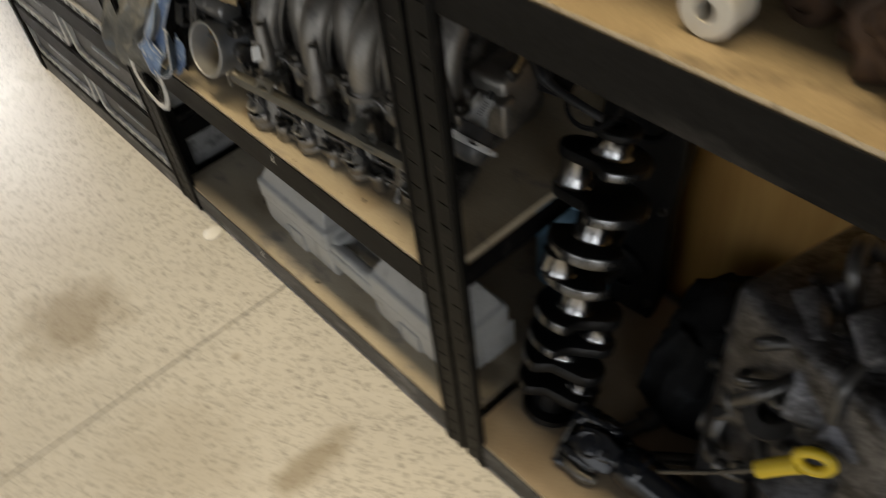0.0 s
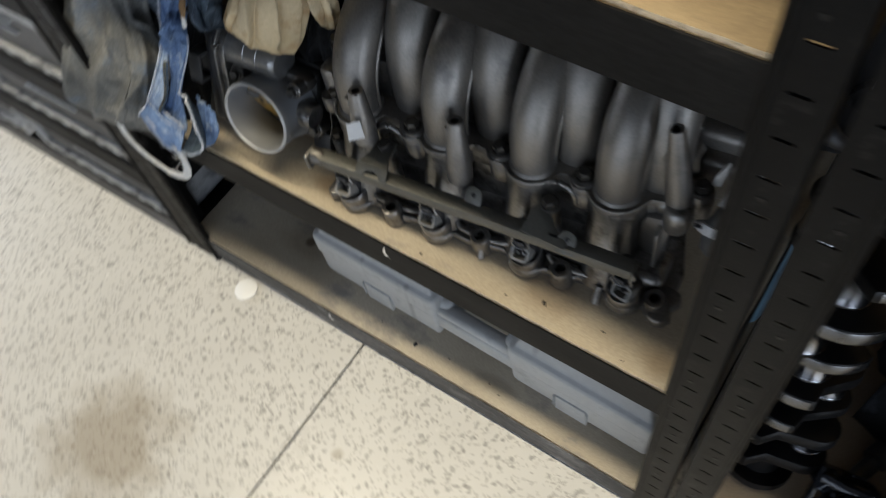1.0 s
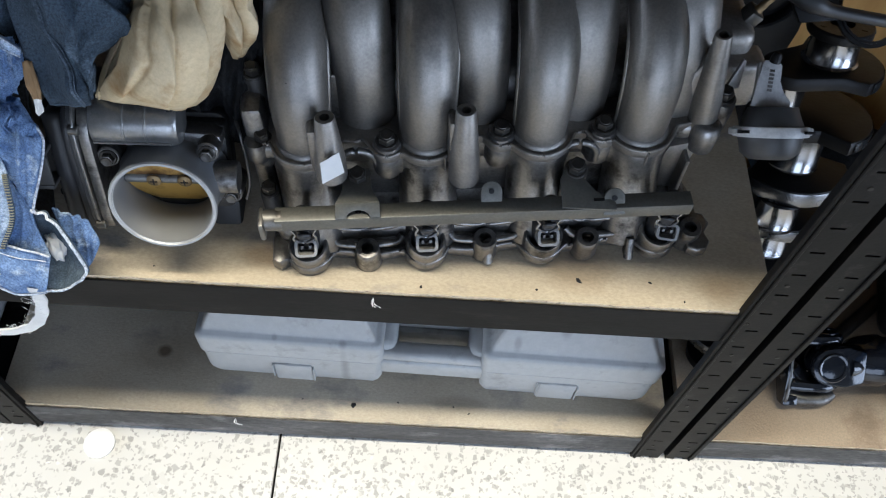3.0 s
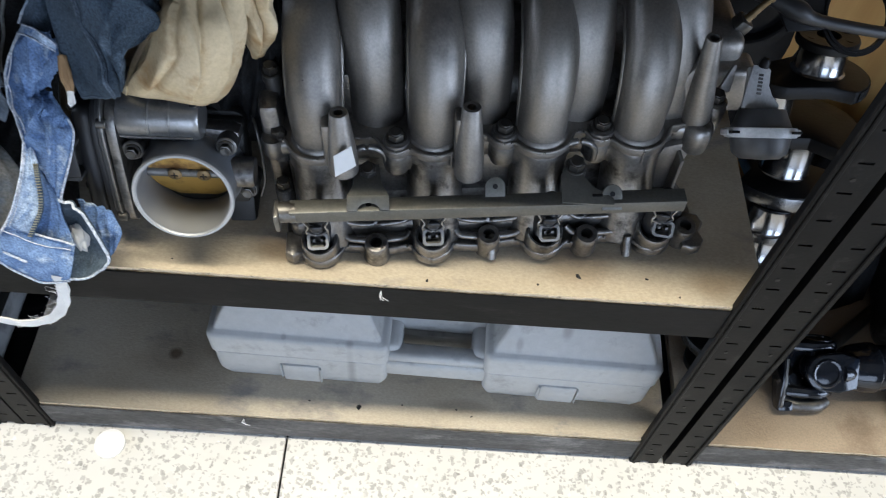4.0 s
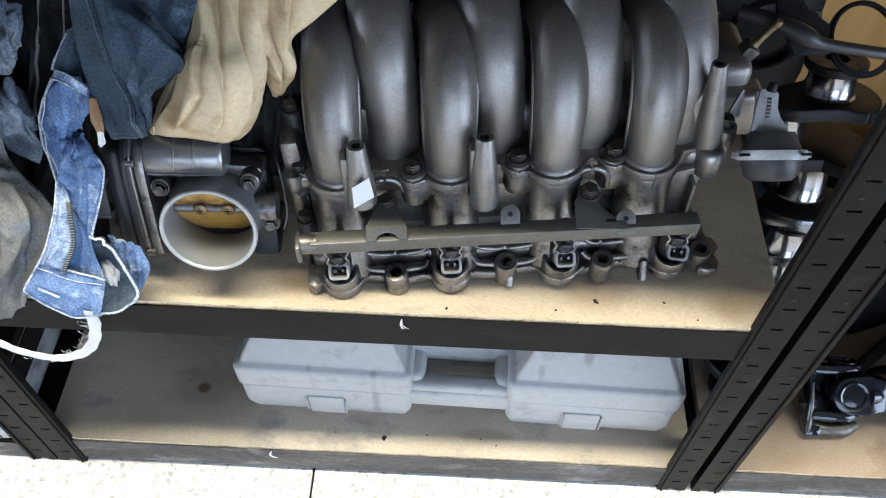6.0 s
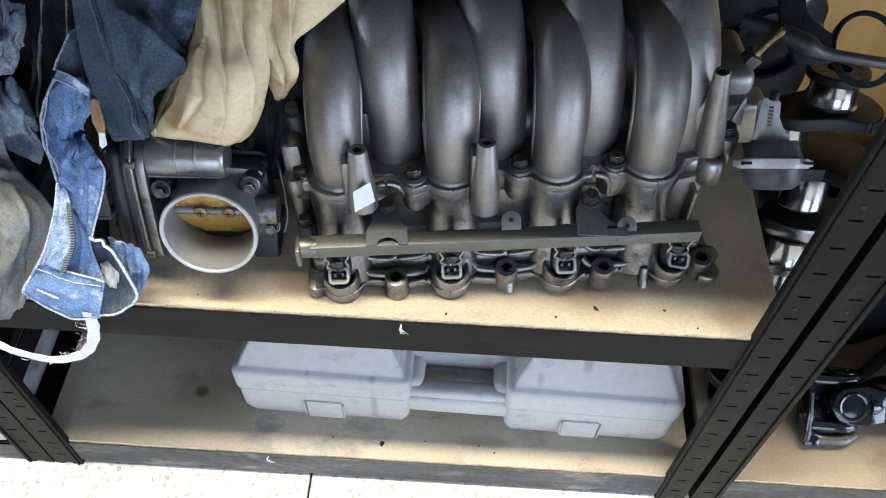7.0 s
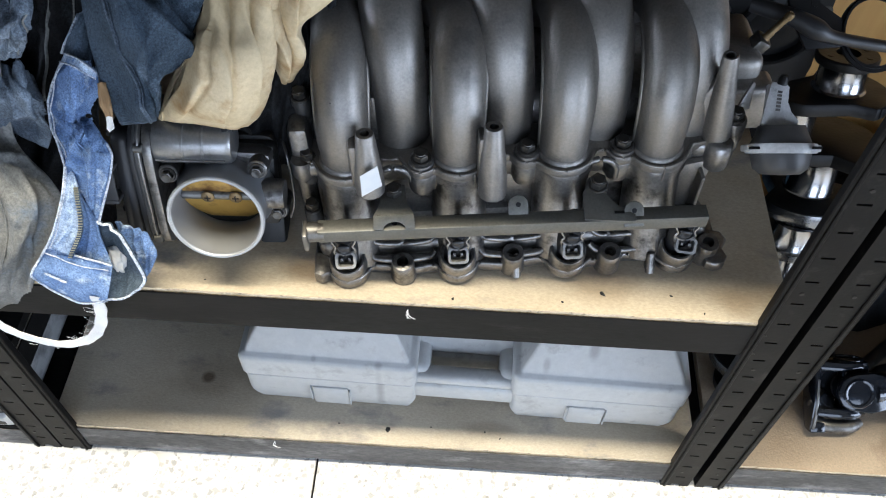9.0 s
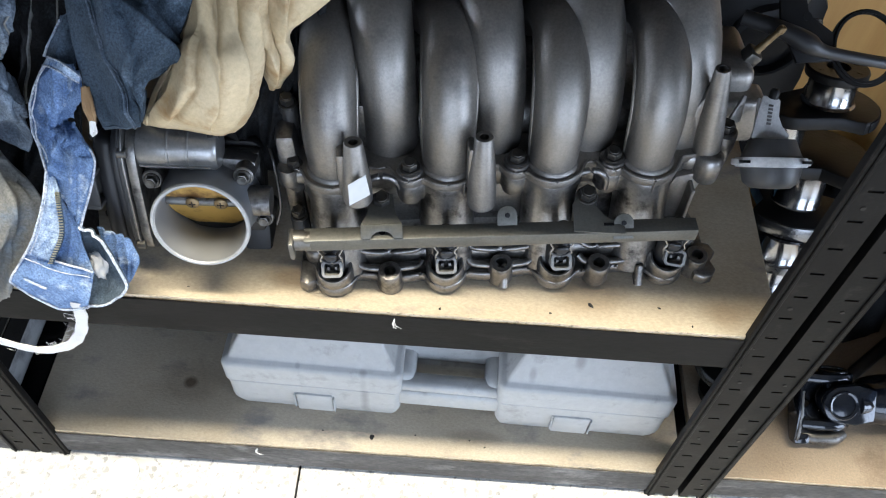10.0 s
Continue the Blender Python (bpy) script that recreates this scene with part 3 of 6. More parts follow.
for i in range(3):
    xa, xb, xe = INJ_X[i] + .022, INJ_X[i + 1] - .021, EARS[i][0]
    for y, z, r in ((.0150, .0200, .0034), (.0230, .0350, .0030)):
        b = bmesh.new()
        tube(b, [(xa, y + .006, z + .004, r), (xa + .006, y + .002, z, r), (xe, y, z - .001, r), (xb - .006, y + .002, z, r), (xb, y + .006, z + .004, r)], r, 24, 8)
        part("casting_rib", b, ALU_OLD, man, smooth=60)
for x, y in EARS:
    b = bmesh.new()
    m = pose(x, y, .0012, 9, 0, 0)
    lathe(b, [(.0128, 0), (.0112, .016), (.0108, .0245), (.0096, .0265), (.0056, .0268), (.0050, .006), (0, .006)], m, 26)
    part("bolt_ear", b, ALU_OLD, man, smooth=40)
for x, y0, y1 in ((.1640, -.004, .012), (.2935, -.006, .010)):
    b = bmesh.new()
    rod(b, (x - .002, y0 + .006, .001), (x - .002, y1, .020), .0046, .0040, 12)
    box(b, x - .0065, x + .0025, y0 + .006, y1, .001, .010, .002, 2)
    part("locating_lug", b, ALU_OLD, man, smooth=40)
b = bmesh.new()
plate(b, [(.344, .000), (.352, -.004), (.361, -.002), (.366, .006), (.363, .016), (.370, .026), (.366, .036), (.352, .040), (.342, .030)], .014, pose(0, 0, .0012), .003)
part("end_lug", b, ALU_OLD, man, smooth=45)
b = bmesh.new()
plate(b, [(-.031, .006), (-.024, .002), (-.016, .006), (-.012, .018), (-.020, .030), (-.031, .030)], .016, pose(0, 0, .0012), .003)
part("end_lug", b, ALU_OLD, man, smooth=45)
# corner web of the last port
b = bmesh.new()
plate(b, [(.300, .0), (.333, .0), (.345, .062), (.340, .066), (.318, .060)], .010, pose(0, .064, .034, 90, 0, 0), .002)
box(b, .331, .3345, .040, .066, .034, .090, .001, 1)
part("corner_web", b, ALU, man, smooth=40)

# injectors in their seats
for i, x in enumerate(INJ_X):
    b = bmesh.new()
    m = pose(x, .0175, .004, 14, 0, 0)
    lathe(b, [(.0190, 0), (.0178, .018), (.0172, .026), (.0158, .0280), (.0138, .0270), (.0130, .012), (0, .012)], m, 28)
    part("injector_seat", b, ALU_OLD, man, smooth=40)
    inj = part("injector", (lambda q: (lathe(q, [(.0090, .01), (.0112, .018), (.0112, .040), (.0092, .044), (.0092, .056), (.0070, .058), (.0070, .076)], pose(x, .0190, .006, 6, 0, 0), 20), q)[1])(bmesh.new()), PLASTIC, man, "black plastic fuel injector", smooth=40)
    b = bmesh.new()
    turn = (0, 0, 0, -14)[i]
    m = pose(x + (0, 0, .001, .004)[i], .0085, .0360, 50, 0, turn) @ Matrix.Scale(1.12, 4)
    o, inn = rounded(-.0085, .0085, -.0070, .0070, .0035, 4), rounded(-.0064, .0064, -.0049, .0049, .0022, 4)
    ov, iv = [b.verts.new((px, py, .012)) for px, py in o], [b.verts.new((px, py, .012)) for px, py in inn]
    ob_, ib = [b.verts.new((px, py, -.006)) for px, py in o], [b.verts.new((px, py, .001)) for px, py in inn]
    q = len(o)
    for k in range(q):
        j = (k + 1) % q
        b.faces.new((ov[k], ov[j], iv[j], iv[k]))
        b.faces.new((ov[k], ob_[k], ob_[j], ov[j]))
        b.faces.new((iv[k], iv[j], ib[j], ib[k]))
    b.faces.new(ib)
    bmesh.ops.transform(b, matrix=m, verts=b.verts)
    con = part("connector", b, PLASTIC_WORN, inj, "scuffed grey-black two-pin plug socket")
    for px in (-.0030, .0030):
        b = bmesh.new()
        box(b, px - .0010, px + .0010, -.0012, .0012, .001, .0085, m=m)
        part("pin", b, STEEL, con)
    b = bmesh.new()
    box(b, -.0055, .0055, -.0005, .0035, .016, .030, .0015, 1, pose(x, .0085, .036, 20, 0, turn))
    part("neck_block", b, PLASTIC, inj, smooth=40)
    b = bmesh.new()
    for sx in (-1, 1):
        tube(b, [(x + sx * .0080, .0045, .0440), (x + sx * .0098, .0040, .0520), (x + sx * .0076, .0045, .0580), (x + sx * .0104, .0050, .0640), (x + sx * .0100, .0060, .0700)], .0010, 16, 6)
    tube(b, [(x - .0095, .0040, .0520), (x - .003, .0015, .0500), (x + .003, .0015, .0500), (x + .0095, .0040, .0520)], .0010, 12, 6)
    part("clip", b, STEEL_BRIGHT, inj, "bent steel retaining clip", smooth=30)

# fuel rail with brackets
RA, RB = Vector((-.018, .0040, .0830)), Vector((.3270, .0030, .0830))
rail = bmesh.new()
m, l = frame_to(RA, RB)
plate(rail, [(px, py) for px, py in rounded(-.0074, .0074, -.0074, .0074, .0012, 2)], l, m)
rail_ob = part("fuel_rail", rail, RAIL, man, "square olive-grey plated fuel rail", smooth=30)
b = bmesh.new()
lathe(b, [(.0078, 0), (.0092, .001), (.0092, .011), (.0084, .012), (.0084, .016)], frame_to((-.0290, .0038, .0830), (.0, .0040, .0830))[0], 22)
box(b, -.0315, -.0265, -.0085, .0115, .0700, .0925, .0022, 2)
part("end_plug", b, STEEL, rail_ob, "pale metal end plug", smooth=40)


def hole(parent, place, r=.0024, material=None):
    b = bmesh.new()
    lathe(b, [(r, 0), (r, .0005), (0, .0005)], place, 16)
    return part("hole", b, material or OILY, parent)


# front bracket: a plate arched over the rail's edge, folded back flat to its bolt
b = bmesh.new()
arch = [(-.0185, .0), (-.0098, .0)] + [(.0095 * math.cos(radians(v)), .0065 * math.sin(radians(v))) for v in range(165, 14, -15)] + [(.0098, .0), (.0180, .0), (.0176, .0125), (-.0180, .0125)]
plate(b, arch, .0020, pose(.0497, -.0030, .0908, 42, 0, 0), .0004)
br = part("bracket", b, RAIL, rail_ob, "folded plated bracket arched over the rail", smooth=30)
b = bmesh.new()
plate(b, [(-.0180, 0), (.0176, 0), (.0120, .0120), (.0100, .0330), (-.0100, .0330), (-.0125, .0120)], .0020, pose(.0497, .0058, .0982, 2, 0, 0), .0004)
part("fold", b, RAIL, br, smooth=30)
hole(rail_ob, pose(.0497, .0040, .0905), .0028)
# rear bracket: a slotted plate that slants to its bolt
b = bmesh.new()
plate(b, [(-.0270, -.0020), (.0180, -.0060), (.0180, .0010), (.0020, .0120), (-.0060, .0230), (-.0090, .0300), (-.0210, .0310), (-.0260, .0240)], .0022, pose(.2440, .0000, .0905, 14, 0, 0), .0005)
br = part("bracket", b, RAIL, rail_ob, "slanted plated bracket with a slot", smooth=30)
b = bmesh.new()
box(b, -.0045, .0045, -.0013, .0013, 0, .0005, m=pose(.2440, 0, .0905, 14, 0, 0) @ pose(.004, .0035, .0023))
part("slot", b, OILY, br)
for x, y, z in ((.1595, .0080, .0880), (.2612, -.0020, .0850)):
    b = bmesh.new()
    tm = pose(x, y, z, 48, 0, 0)
    plate(b, [(-.0088, -.004), (.0088, -.004)] + [(.0088 * math.cos(radians(a)), .0100 + .0088 * math.sin(radians(a))) for a in range(0, 181, 15)], .002, tm, .0005)
    tab = part("tab", b, RAIL, rail_ob, smooth=30)
    hole(tab, tm @ pose(0, .0105, .0021), .0023)
for x in (.0503, .2320):
    b = bmesh.new()
    lathe(b, [(.0100, -.050), (.0100, 0), (.009, .001)], pose(x, .0310, .0960), 20)
    part("bolt_boss", b, ALU_OLD, man, smooth=40)
    bolt(man, (x, .0310, .0985), (0, -.15, 1), .0076, .0080)

# tall tapered stand-offs, bored at the top
for a, t, r0, r1 in (((.0300, .0290, .1080), (.0300, .0350, .1720), .0128, .0080), ((.1375, .0280, .0980), (.1372, .0370, .1720), .0128, .0080), ((.3440, .0660, .106), (.3308, .0660, .2133), .0125, .0068)):
    b = bmesh.new()
    m, l = frame_to(a, t)
    lathe(b, [(r0 * .7, -.003), (r0, 0), (r0 * .97, l * .3), (r1, l - .0015), (r1 - .0008, l), (.0040, l), (.0036, l - .016), (0, l - .016)], m, 26)
    part("stand_off", b, ALU, man, smooth=40)
for x0, x1, y0, y1 in ((.0145, .0220, .0300, .0480), (.1245, .1310, .0330, .0500)):
    b = bmesh.new()
    box(b, x0, x1, y0, y1, .108, .160, .0028, 2)
    part("casting_web", b, ALU, man, smooth=40)
b = bmesh.new()
plate(b, [(-.0095, -.0160), (.0090, -.0085), (.0070, .0130), (-.0085, .0060)], .0004, pose(.0325, .0150, .1370, 80, 0, 12))
part("paper_label", b, PAPER, man, "small torn white paper label")
# slanting side wall beside the last runner
b = bmesh.new()
plate(b, [(.298, .098), (.350, .098), (.345, .145), (.339, .178), (.334, .188), (.328, .184), (.318, .160), (.300, .140)], .012, pose(0, .080, 0, 90, 0, 0), .004)
part("side_wall", b, ALU, man, smooth=45)

# studded end, and the dark inlet elbow that leads to the throttle
b = bmesh.new()
box(b, -.040, -.022, .062, .112, .010, .150, .006, 2)
part("end_plate", b, ALU_OLD, man, smooth=40)
for x, y, z in ((-.027, .090, .158), (-.026, .062, .110), (-.027, .046, .060)):
    b = bmesh.new()
    lathe(b, [(.0085, -.02), (.0085, .004), (.007, .006)], pose(x, y, z), 18)
    part("stud_boss", b, ALU_BLACK, man, smooth=40)
    bolt(man, (x, y, z + .006), (0, -.15, 1), .0062, .008)
b = bmesh.new()
tube(b, [(-.030, .150, .110, .042), (-.055, .146, .104, .042), (-.080, .130, .096, .042), (-.096, .105, .090, .042)], .04, 14, 28)
part("inlet_elbow", b, ALU_BLACK, man, "near-black inlet elbow", smooth=60)
b = bmesh.new()
tube(b, [(-.050, .085, .118, .0014), (-.046, .072, .110, .0014), (-.045, .066, .090, .0014), (-.046, .060, .060, .0014), (-.052, .056, .040, .0014)], .0014, 20, 6)
part("wire_bail", b, STEEL_DARK, man, smooth=60)

# far end: vacuum actuator on a folded bracket
b = bmesh.new()
box(b, .346, .4030, .101, .130, .086, .1390, .006, 3)
part("bracket_arm", b, ALU, man, smooth=40)
b = bmesh.new()
plate(b, [(0, 0), (.013, .002), (.016, .026), (.0135, .027)], .004, pose(.3600, .0850, .130, 62, 0, 0), .001)
part("gusset", b, ALU, man, smooth=40)
act = bmesh.new()
AC = pose(.3965, .0480, .118, -48, 4, 0)
lathe(act, [(.0, -.024), (.017, -.023), (.0235, -.018), (.0262, -.005), (.0262, .004), (.0225, .013), (.0200, .020), (.0, .021)], AC, 32)
act = part("vacuum_actuator", act, PLASTIC_GREY, man, "dark rubber-black vacuum actuator capsule", smooth=50)
b = bmesh.new()
lathe(b, [(.0268, -.0048), (.0302, -.0044), (.0310, -.001), (.0302, .0038), (.0268, .0042)], AC, 40)
box(b, -.034, -.025, -.008, .008, -.003, .003, .001, 1, AC)
box(b, .025, .034, -.008, .008, -.003, .003, .001, 1, AC)
part("crimp_ring", b, ZINC_PALE, act, "pale crimped steel ring", smooth=40)
for x in (-.0300, .0180):
    b = bmesh.new()
    box(b, x - .0035, x + .0035, -.0316 if abs(x) < .02 else -.016, -.0250 if abs(x) < .02 else -.009, -.0012, .0012, m=AC)
    part("crimp_slot", b, OILY, act)
b = bmesh.new()
PL = pose(.3910, .0600, .1340, 38, 0, 2) @ pose(0, 0, 0, 0, 0, -11)
plate(b, [(-.0150, .0), (.0180, .0), (.0185, .007), (.0110, .014), (.0070, .022), (.0065, .035), (.0035, .038), (-.0090, .038), (-.0105, .035), (-.0135, .014)], .002, PL, .0006)
plate(b, [(-.012, 0), (-.001, 0), (-.001, .036), (-.010, .036)], .002, PL @ pose(-.0125, 0, 0, 0, 74, 0) @ pose(.012, 0, 0))
brk = part("actuator_bracket", b, ZINC_PALE, act, "stamped pale metal bracket", smooth=30)
bars = bmesh.new()
for k in range(6):
    box(bars, -.0038, .0004, .013 + k * .0032, .0150 + k * .0032, .0021, .0024, m=PL)
part("stamping", bars, ALU_DARK, brk)
b = bmesh.new()
lathe(b, [(.0045, 0), (.0045, .005), (.003, .008), (0, .0085)], PL @ pose(-.001, .037, .002, -60, 0, 0), 16)
part("rivet", b, OILY, brk, smooth=40)

# ---------- throttle body ----------
TB = Matrix.Translation((-.091, .022, .503)) @ Matrix(((1, 0, 0), (0, .31, -.951), (0, .951, .31))).to_4x4() @ pose(0, 0, 0, 0, 3, 0)
tb = thing("throttle_body", TB, "grey alloy throttle body with round open bore beside the manifold", "engine part")
b = bmesh.new()
lathe(b, [(.0388, .0), (.0405, .0008), (.0428, 0), (.0430, -.002), (.0415, -.010), (.0410, -.030), (.0450, -.045), (.0460, -.060), (.0380, -.062), (.0376, -.030), (.0384, -.004), (.0388, 0)], None, 56)
bore = part("bore", b, ALU_PALE, tb, "pale grey machined intake bore", smooth=35)
b = bmesh.new()
lathe(b, [(.0391, .0002), (.0400, .0016), (.0418, .0016), (.0427, .0002), (.0391, .0002)], None, 56)
part("rim", b, ALU_RIM, bore, "bright machined rim", smooth=35)
b = bmesh.new()
hole_out = rounded(-.052, .046, -.036, .050, .012, 5)
plate(b, hole_out, .016, pose(0, 0, -.078), .002)
box(b, -.046, .046, -.040, .046, -.066, -.050, .005, 2)
part("mount_flange", b, ALU_BLACK, tb, "near-black mounting flange", smooth=40)
b = bmesh.new()
lathe(b, [(.0374, -.0008), (.0374, .0008)], pose(0, 0, -.036, 26, 0, 0), 48)
tp = part("throttle_plate", b, BRASS, tb, "amber-stained throttle plate", smooth=30)
b = bmesh.new()
rod(b, (-.037, .004, -.0335), (.037, .004, -.0335), .0050)
sh = part("shaft", b, STEEL, tb, smooth=40)
for x in (-.013, .012):
    b = bmesh.new()
    m = pose(x, .004, -.0290, 10, 0, 0)
    lathe(b, [(.0060, 0), (.0060, .001), (.0048, .002), (0, .0022)], m, 20)
    part("screw", b, BRASS_DULL, sh, smooth=40)
    b = bmesh.new()
    box(b, -.003, .003, -.0005, .0005, .0018, .0026, m=m)
    box(b, -.0005, .0005, -.003, .003, .0018, .0026, m=m)
    part("screw_slot", b, OILY, sh)
b = bmesh.new()
mm = pose(-.052, .058, -.036, 0, 90, 0)
lathe(b, [(.0, 0), (.0195, .001), (.0208, .005), (.0205, .0255), (.0211, .026), (.0211, .0275), (.0205, .028), (.0205, .0425), (.0211, .043), (.0211, .0445), (.0205, .045), (.0204, .060), (.0196, .0645), (.0175, .0672), (.013, .0684), (.0, .0688)], mm, 40)
box(b, -.050, .012, .032, .050, -.062, -.040, .004, 2)
box(b, -.050, .010, .046, .0480, -.0188, -.0166, .0008, 1)
motor = part("motor_housing", b, MOTOR, tb, "ribbed cylindrical motor housing", smooth=35)
b = bmesh.new()
lathe(b, [(.0065, 0), (.0065, .006), (.0058, .007), (.0058, .008), (.0065, .009), (.0060, .012), (0, .013)], pose(.010, .066, -.034, -60, 0, 0), 20)
part("vent_cap", b, PLASTIC_GREY, tb, smooth=40)
for x0, th, top, reach, mt_, nm in ((-.0605, .0085, .080, 0, ALU_OLD, "gear_housing"), (-.0640, .0026, .084, .003, ALU_DARK, "cover_flange"), (-.0680, .0036, .082, .0005, PLASTIC_GREY, "cover_flange"), (-.0735, .0050, .078, -.002, PLASTIC, "cover_seal")):
    r = .030
    prof = [(-.050, -.078), (-.050, -.034), (-.044, -.026), (-.030, -.022 + reach), (top - r - .012, -.017 + reach)]
    prof += [(top - r + r * math.sin(radians(a)), -.017 + reach - r * (1 - math.cos(radians(a)))) for a in range(0, 91, 15)] + [(top, -.078)]
    b = bmesh.new()
    plate(b, prof, th, Matrix(((0, 0, 1, x0), (1, 0, 0, 0), (0, 1, 0, 0), (0, 0, 0, 1))), .0012)
    part(nm, b, mt_, tb, smooth=35)
for y, z in ((.058, -.0175), (-.040, -.024), (.074, -.050)):
    b = bmesh.new()
    rod(b, (-.0665, y, z), (-.0585, y, z), .0042, .0042, 14)
    part("cover_screw", b, STEEL, tb, smooth=40)
b = bmesh.new()
box(b, -.092, -.073, -.052, .066, -.078, -.026, .009, 4)
for k in range(5):
    box(b, -.0955, -.088, -.046 + k * .026, -.040 + k * .026, -.070, -.036, .0012, 1)
gc = part("gear_cover", b, PLASTIC, tb, "ribbed black plastic gear cover", smooth=40)
b = bmesh.new()
for y0, y1, z0, z1 in ((.002, .006, -.036, -.014), (.034, .038, -.036, -.014), (.006, .034, -.036, -.033), (.006, .034, -.017, -.014)):
    box(b, -.106, -.088, y0, y1, z0, z1, .0012, 2)
part("plug_socket", b, PLASTIC_GREY, gc, smooth=40)
b = bmesh.new()
lathe(b, [(.0138, 0), (.0138, .018), (.0128, .020), (0, .0205)], pose(.036, .006, -.034, 0, 90, 0), 26)
part("shaft_cap", b, ALU_DARK, tb, smooth=40)
for x, y, z in ((-.0436, .029, -.024), (.035, .036, -.024), (-.042, -.040, -.050), (.046, -.020, -.044)):
    b = bmesh.new()
    rod(b, (x, y, z - .030), (x, y, z), .0095, .0090, 20)
    part("bolt_lug", b, ALU_OLD, tb, smooth=40)
    bolt(tb, (x, y, z), (0, 0, 1), .0055, .005)
b = bmesh.new()
plate(b, [(.006, .030), (.030, .028), (.042, .030), (.045, .036), (.044, .043), (.036, .046), (.006, .047)], .020, pose(0, 0, -.056), .003)
part("lug", b, ALU_DARK, tb, smooth=40)
for x0, x1 in ((-.064, -.030), (.020, .046)):
    b = bmesh.new()
    box(b, x0, x1, -.101, -.044, -.105, -.070, .004, 2)
    part("foot", b, ALU_BLACK, tb, smooth=40)

# ---------- tool case on the bottom shelf ----------
def loft(bm, x0, x1, y0, y1, levels, corner=.016):
    """A box with rounded corners: levels of (inset, height)."""
    rings = []
    for ins, z in levels:
        rings.append([bm.verts.new((px, py, z)) for px, py in rounded(x0 + ins, x1 - ins, y0 + ins, y1 - ins, max(corner - ins * .5, .004), 5)])
    for a, c in zip(rings, rings[1:]):
        k = len(a)
        for i in range(k):
            bm.faces.new((a[i], a[(i + 1) % k], c[(i + 1) % k], c[i]))
    bm.faces.new(rings[0])
    bm.faces.new(rings[-1])


stained(GREYCASE, (.16, .16, .15), ((.415, .026, .0085, .010, .6), (.362, .012, .006, .006, .45), (.163, .002, .0075, .006, .6), (.085, .004, .004, .004, .4), (.30, .05, .010, .006, .3)))
case = thing("tool_case", pose(-.128, .050, H1, 0, 0, -1.2), "scuffed grey blow-moulded plastic tool case lying flat", "tool case")
BODIES = ((-.006, .207), (.326, .534))
b = bmesh.new()
for x0, x1 in BODIES:
    loft(b, x0, x1, .0, .112, ((.026, .0), (.014, .004), (.008, .014), (.003, .030), (.0005, .040), (.0, .050), (.0, .0845), (.0030, .0880)), .009)
loft(b, .19, .345, .046, .112, ((.006, .002), (.0, .010), (.0, .0845), (.0035, .0880)))
part("base_shell", b, GREYCASE, case, smooth=38)
b = bmesh.new()
for x0, x1 in BODIES:
    loft(b, x0 - .002, x1 + .002, -.0020, .114, ((.0040, .0882), (.0, .0915), (.0, .124), (.0012, .128), (.0040, .1305), (.0075, .1318), (.0095, .1340), (.0110, .1400), (.034, .186), (.039, .188)), .009)
loft(b, .19, .345, .050, .114, ((.0035, .0882), (.0, .0910), (.0, .112), (.006, .126), (.014, .134)))
part("lid", b, GREYCASE, case, smooth=38)
b = bmesh.new()
for z0, z1 in ((.050, .0850), (.0870, .104)):
    box(b, .200, .334, .004, .026, z0, z1, .007, 3)
for x0, x1 in ((.190, .224), (.309, .343)):
    box(b, x0, x1, .010, .075, .046, .112, .012, 3)
part("handle", b, GREYCASE, case, smooth=40)
for x in (.077, .398):
    b = bmesh.new()
    box(b, x, x + .046, -.0030, .006, .026, .068, .0025, 2)
    la = part("latch", b, GREYCASE, case, smooth=40)
    for xx, z0, z1 in ((x - .0022, .036, .068), (x + .0466, .030, .064)):
        b = bmesh.new()
        box(b, xx, xx + .0016, -.0046, .003, z0, z1, .0006, 1)
        part("latch_rib", b, GREYCASE, la)
b = bmesh.new()
box(b, .5348, .5372, .060, .120, .030, .092, .001, 1)
part("hinge_edge", b, GREYCASE, case, smooth=40)

# ---------- clothes heaped at the end of the shelf ----------
def seg_gap(u, v, a, c):
    du, dv = c[0] - a[0], c[1] - a[1]
    k = max(0, min(1, ((u - a[0]) * du + (v - a[1]) * dv) / (du * du + dv * dv + 1e-9)))
    return math.hypot(u - a[0] - k * du, v - a[1] - k * dv), (1 if (u - a[0]) * dv - (v - a[1]) * du < 0 else -1)


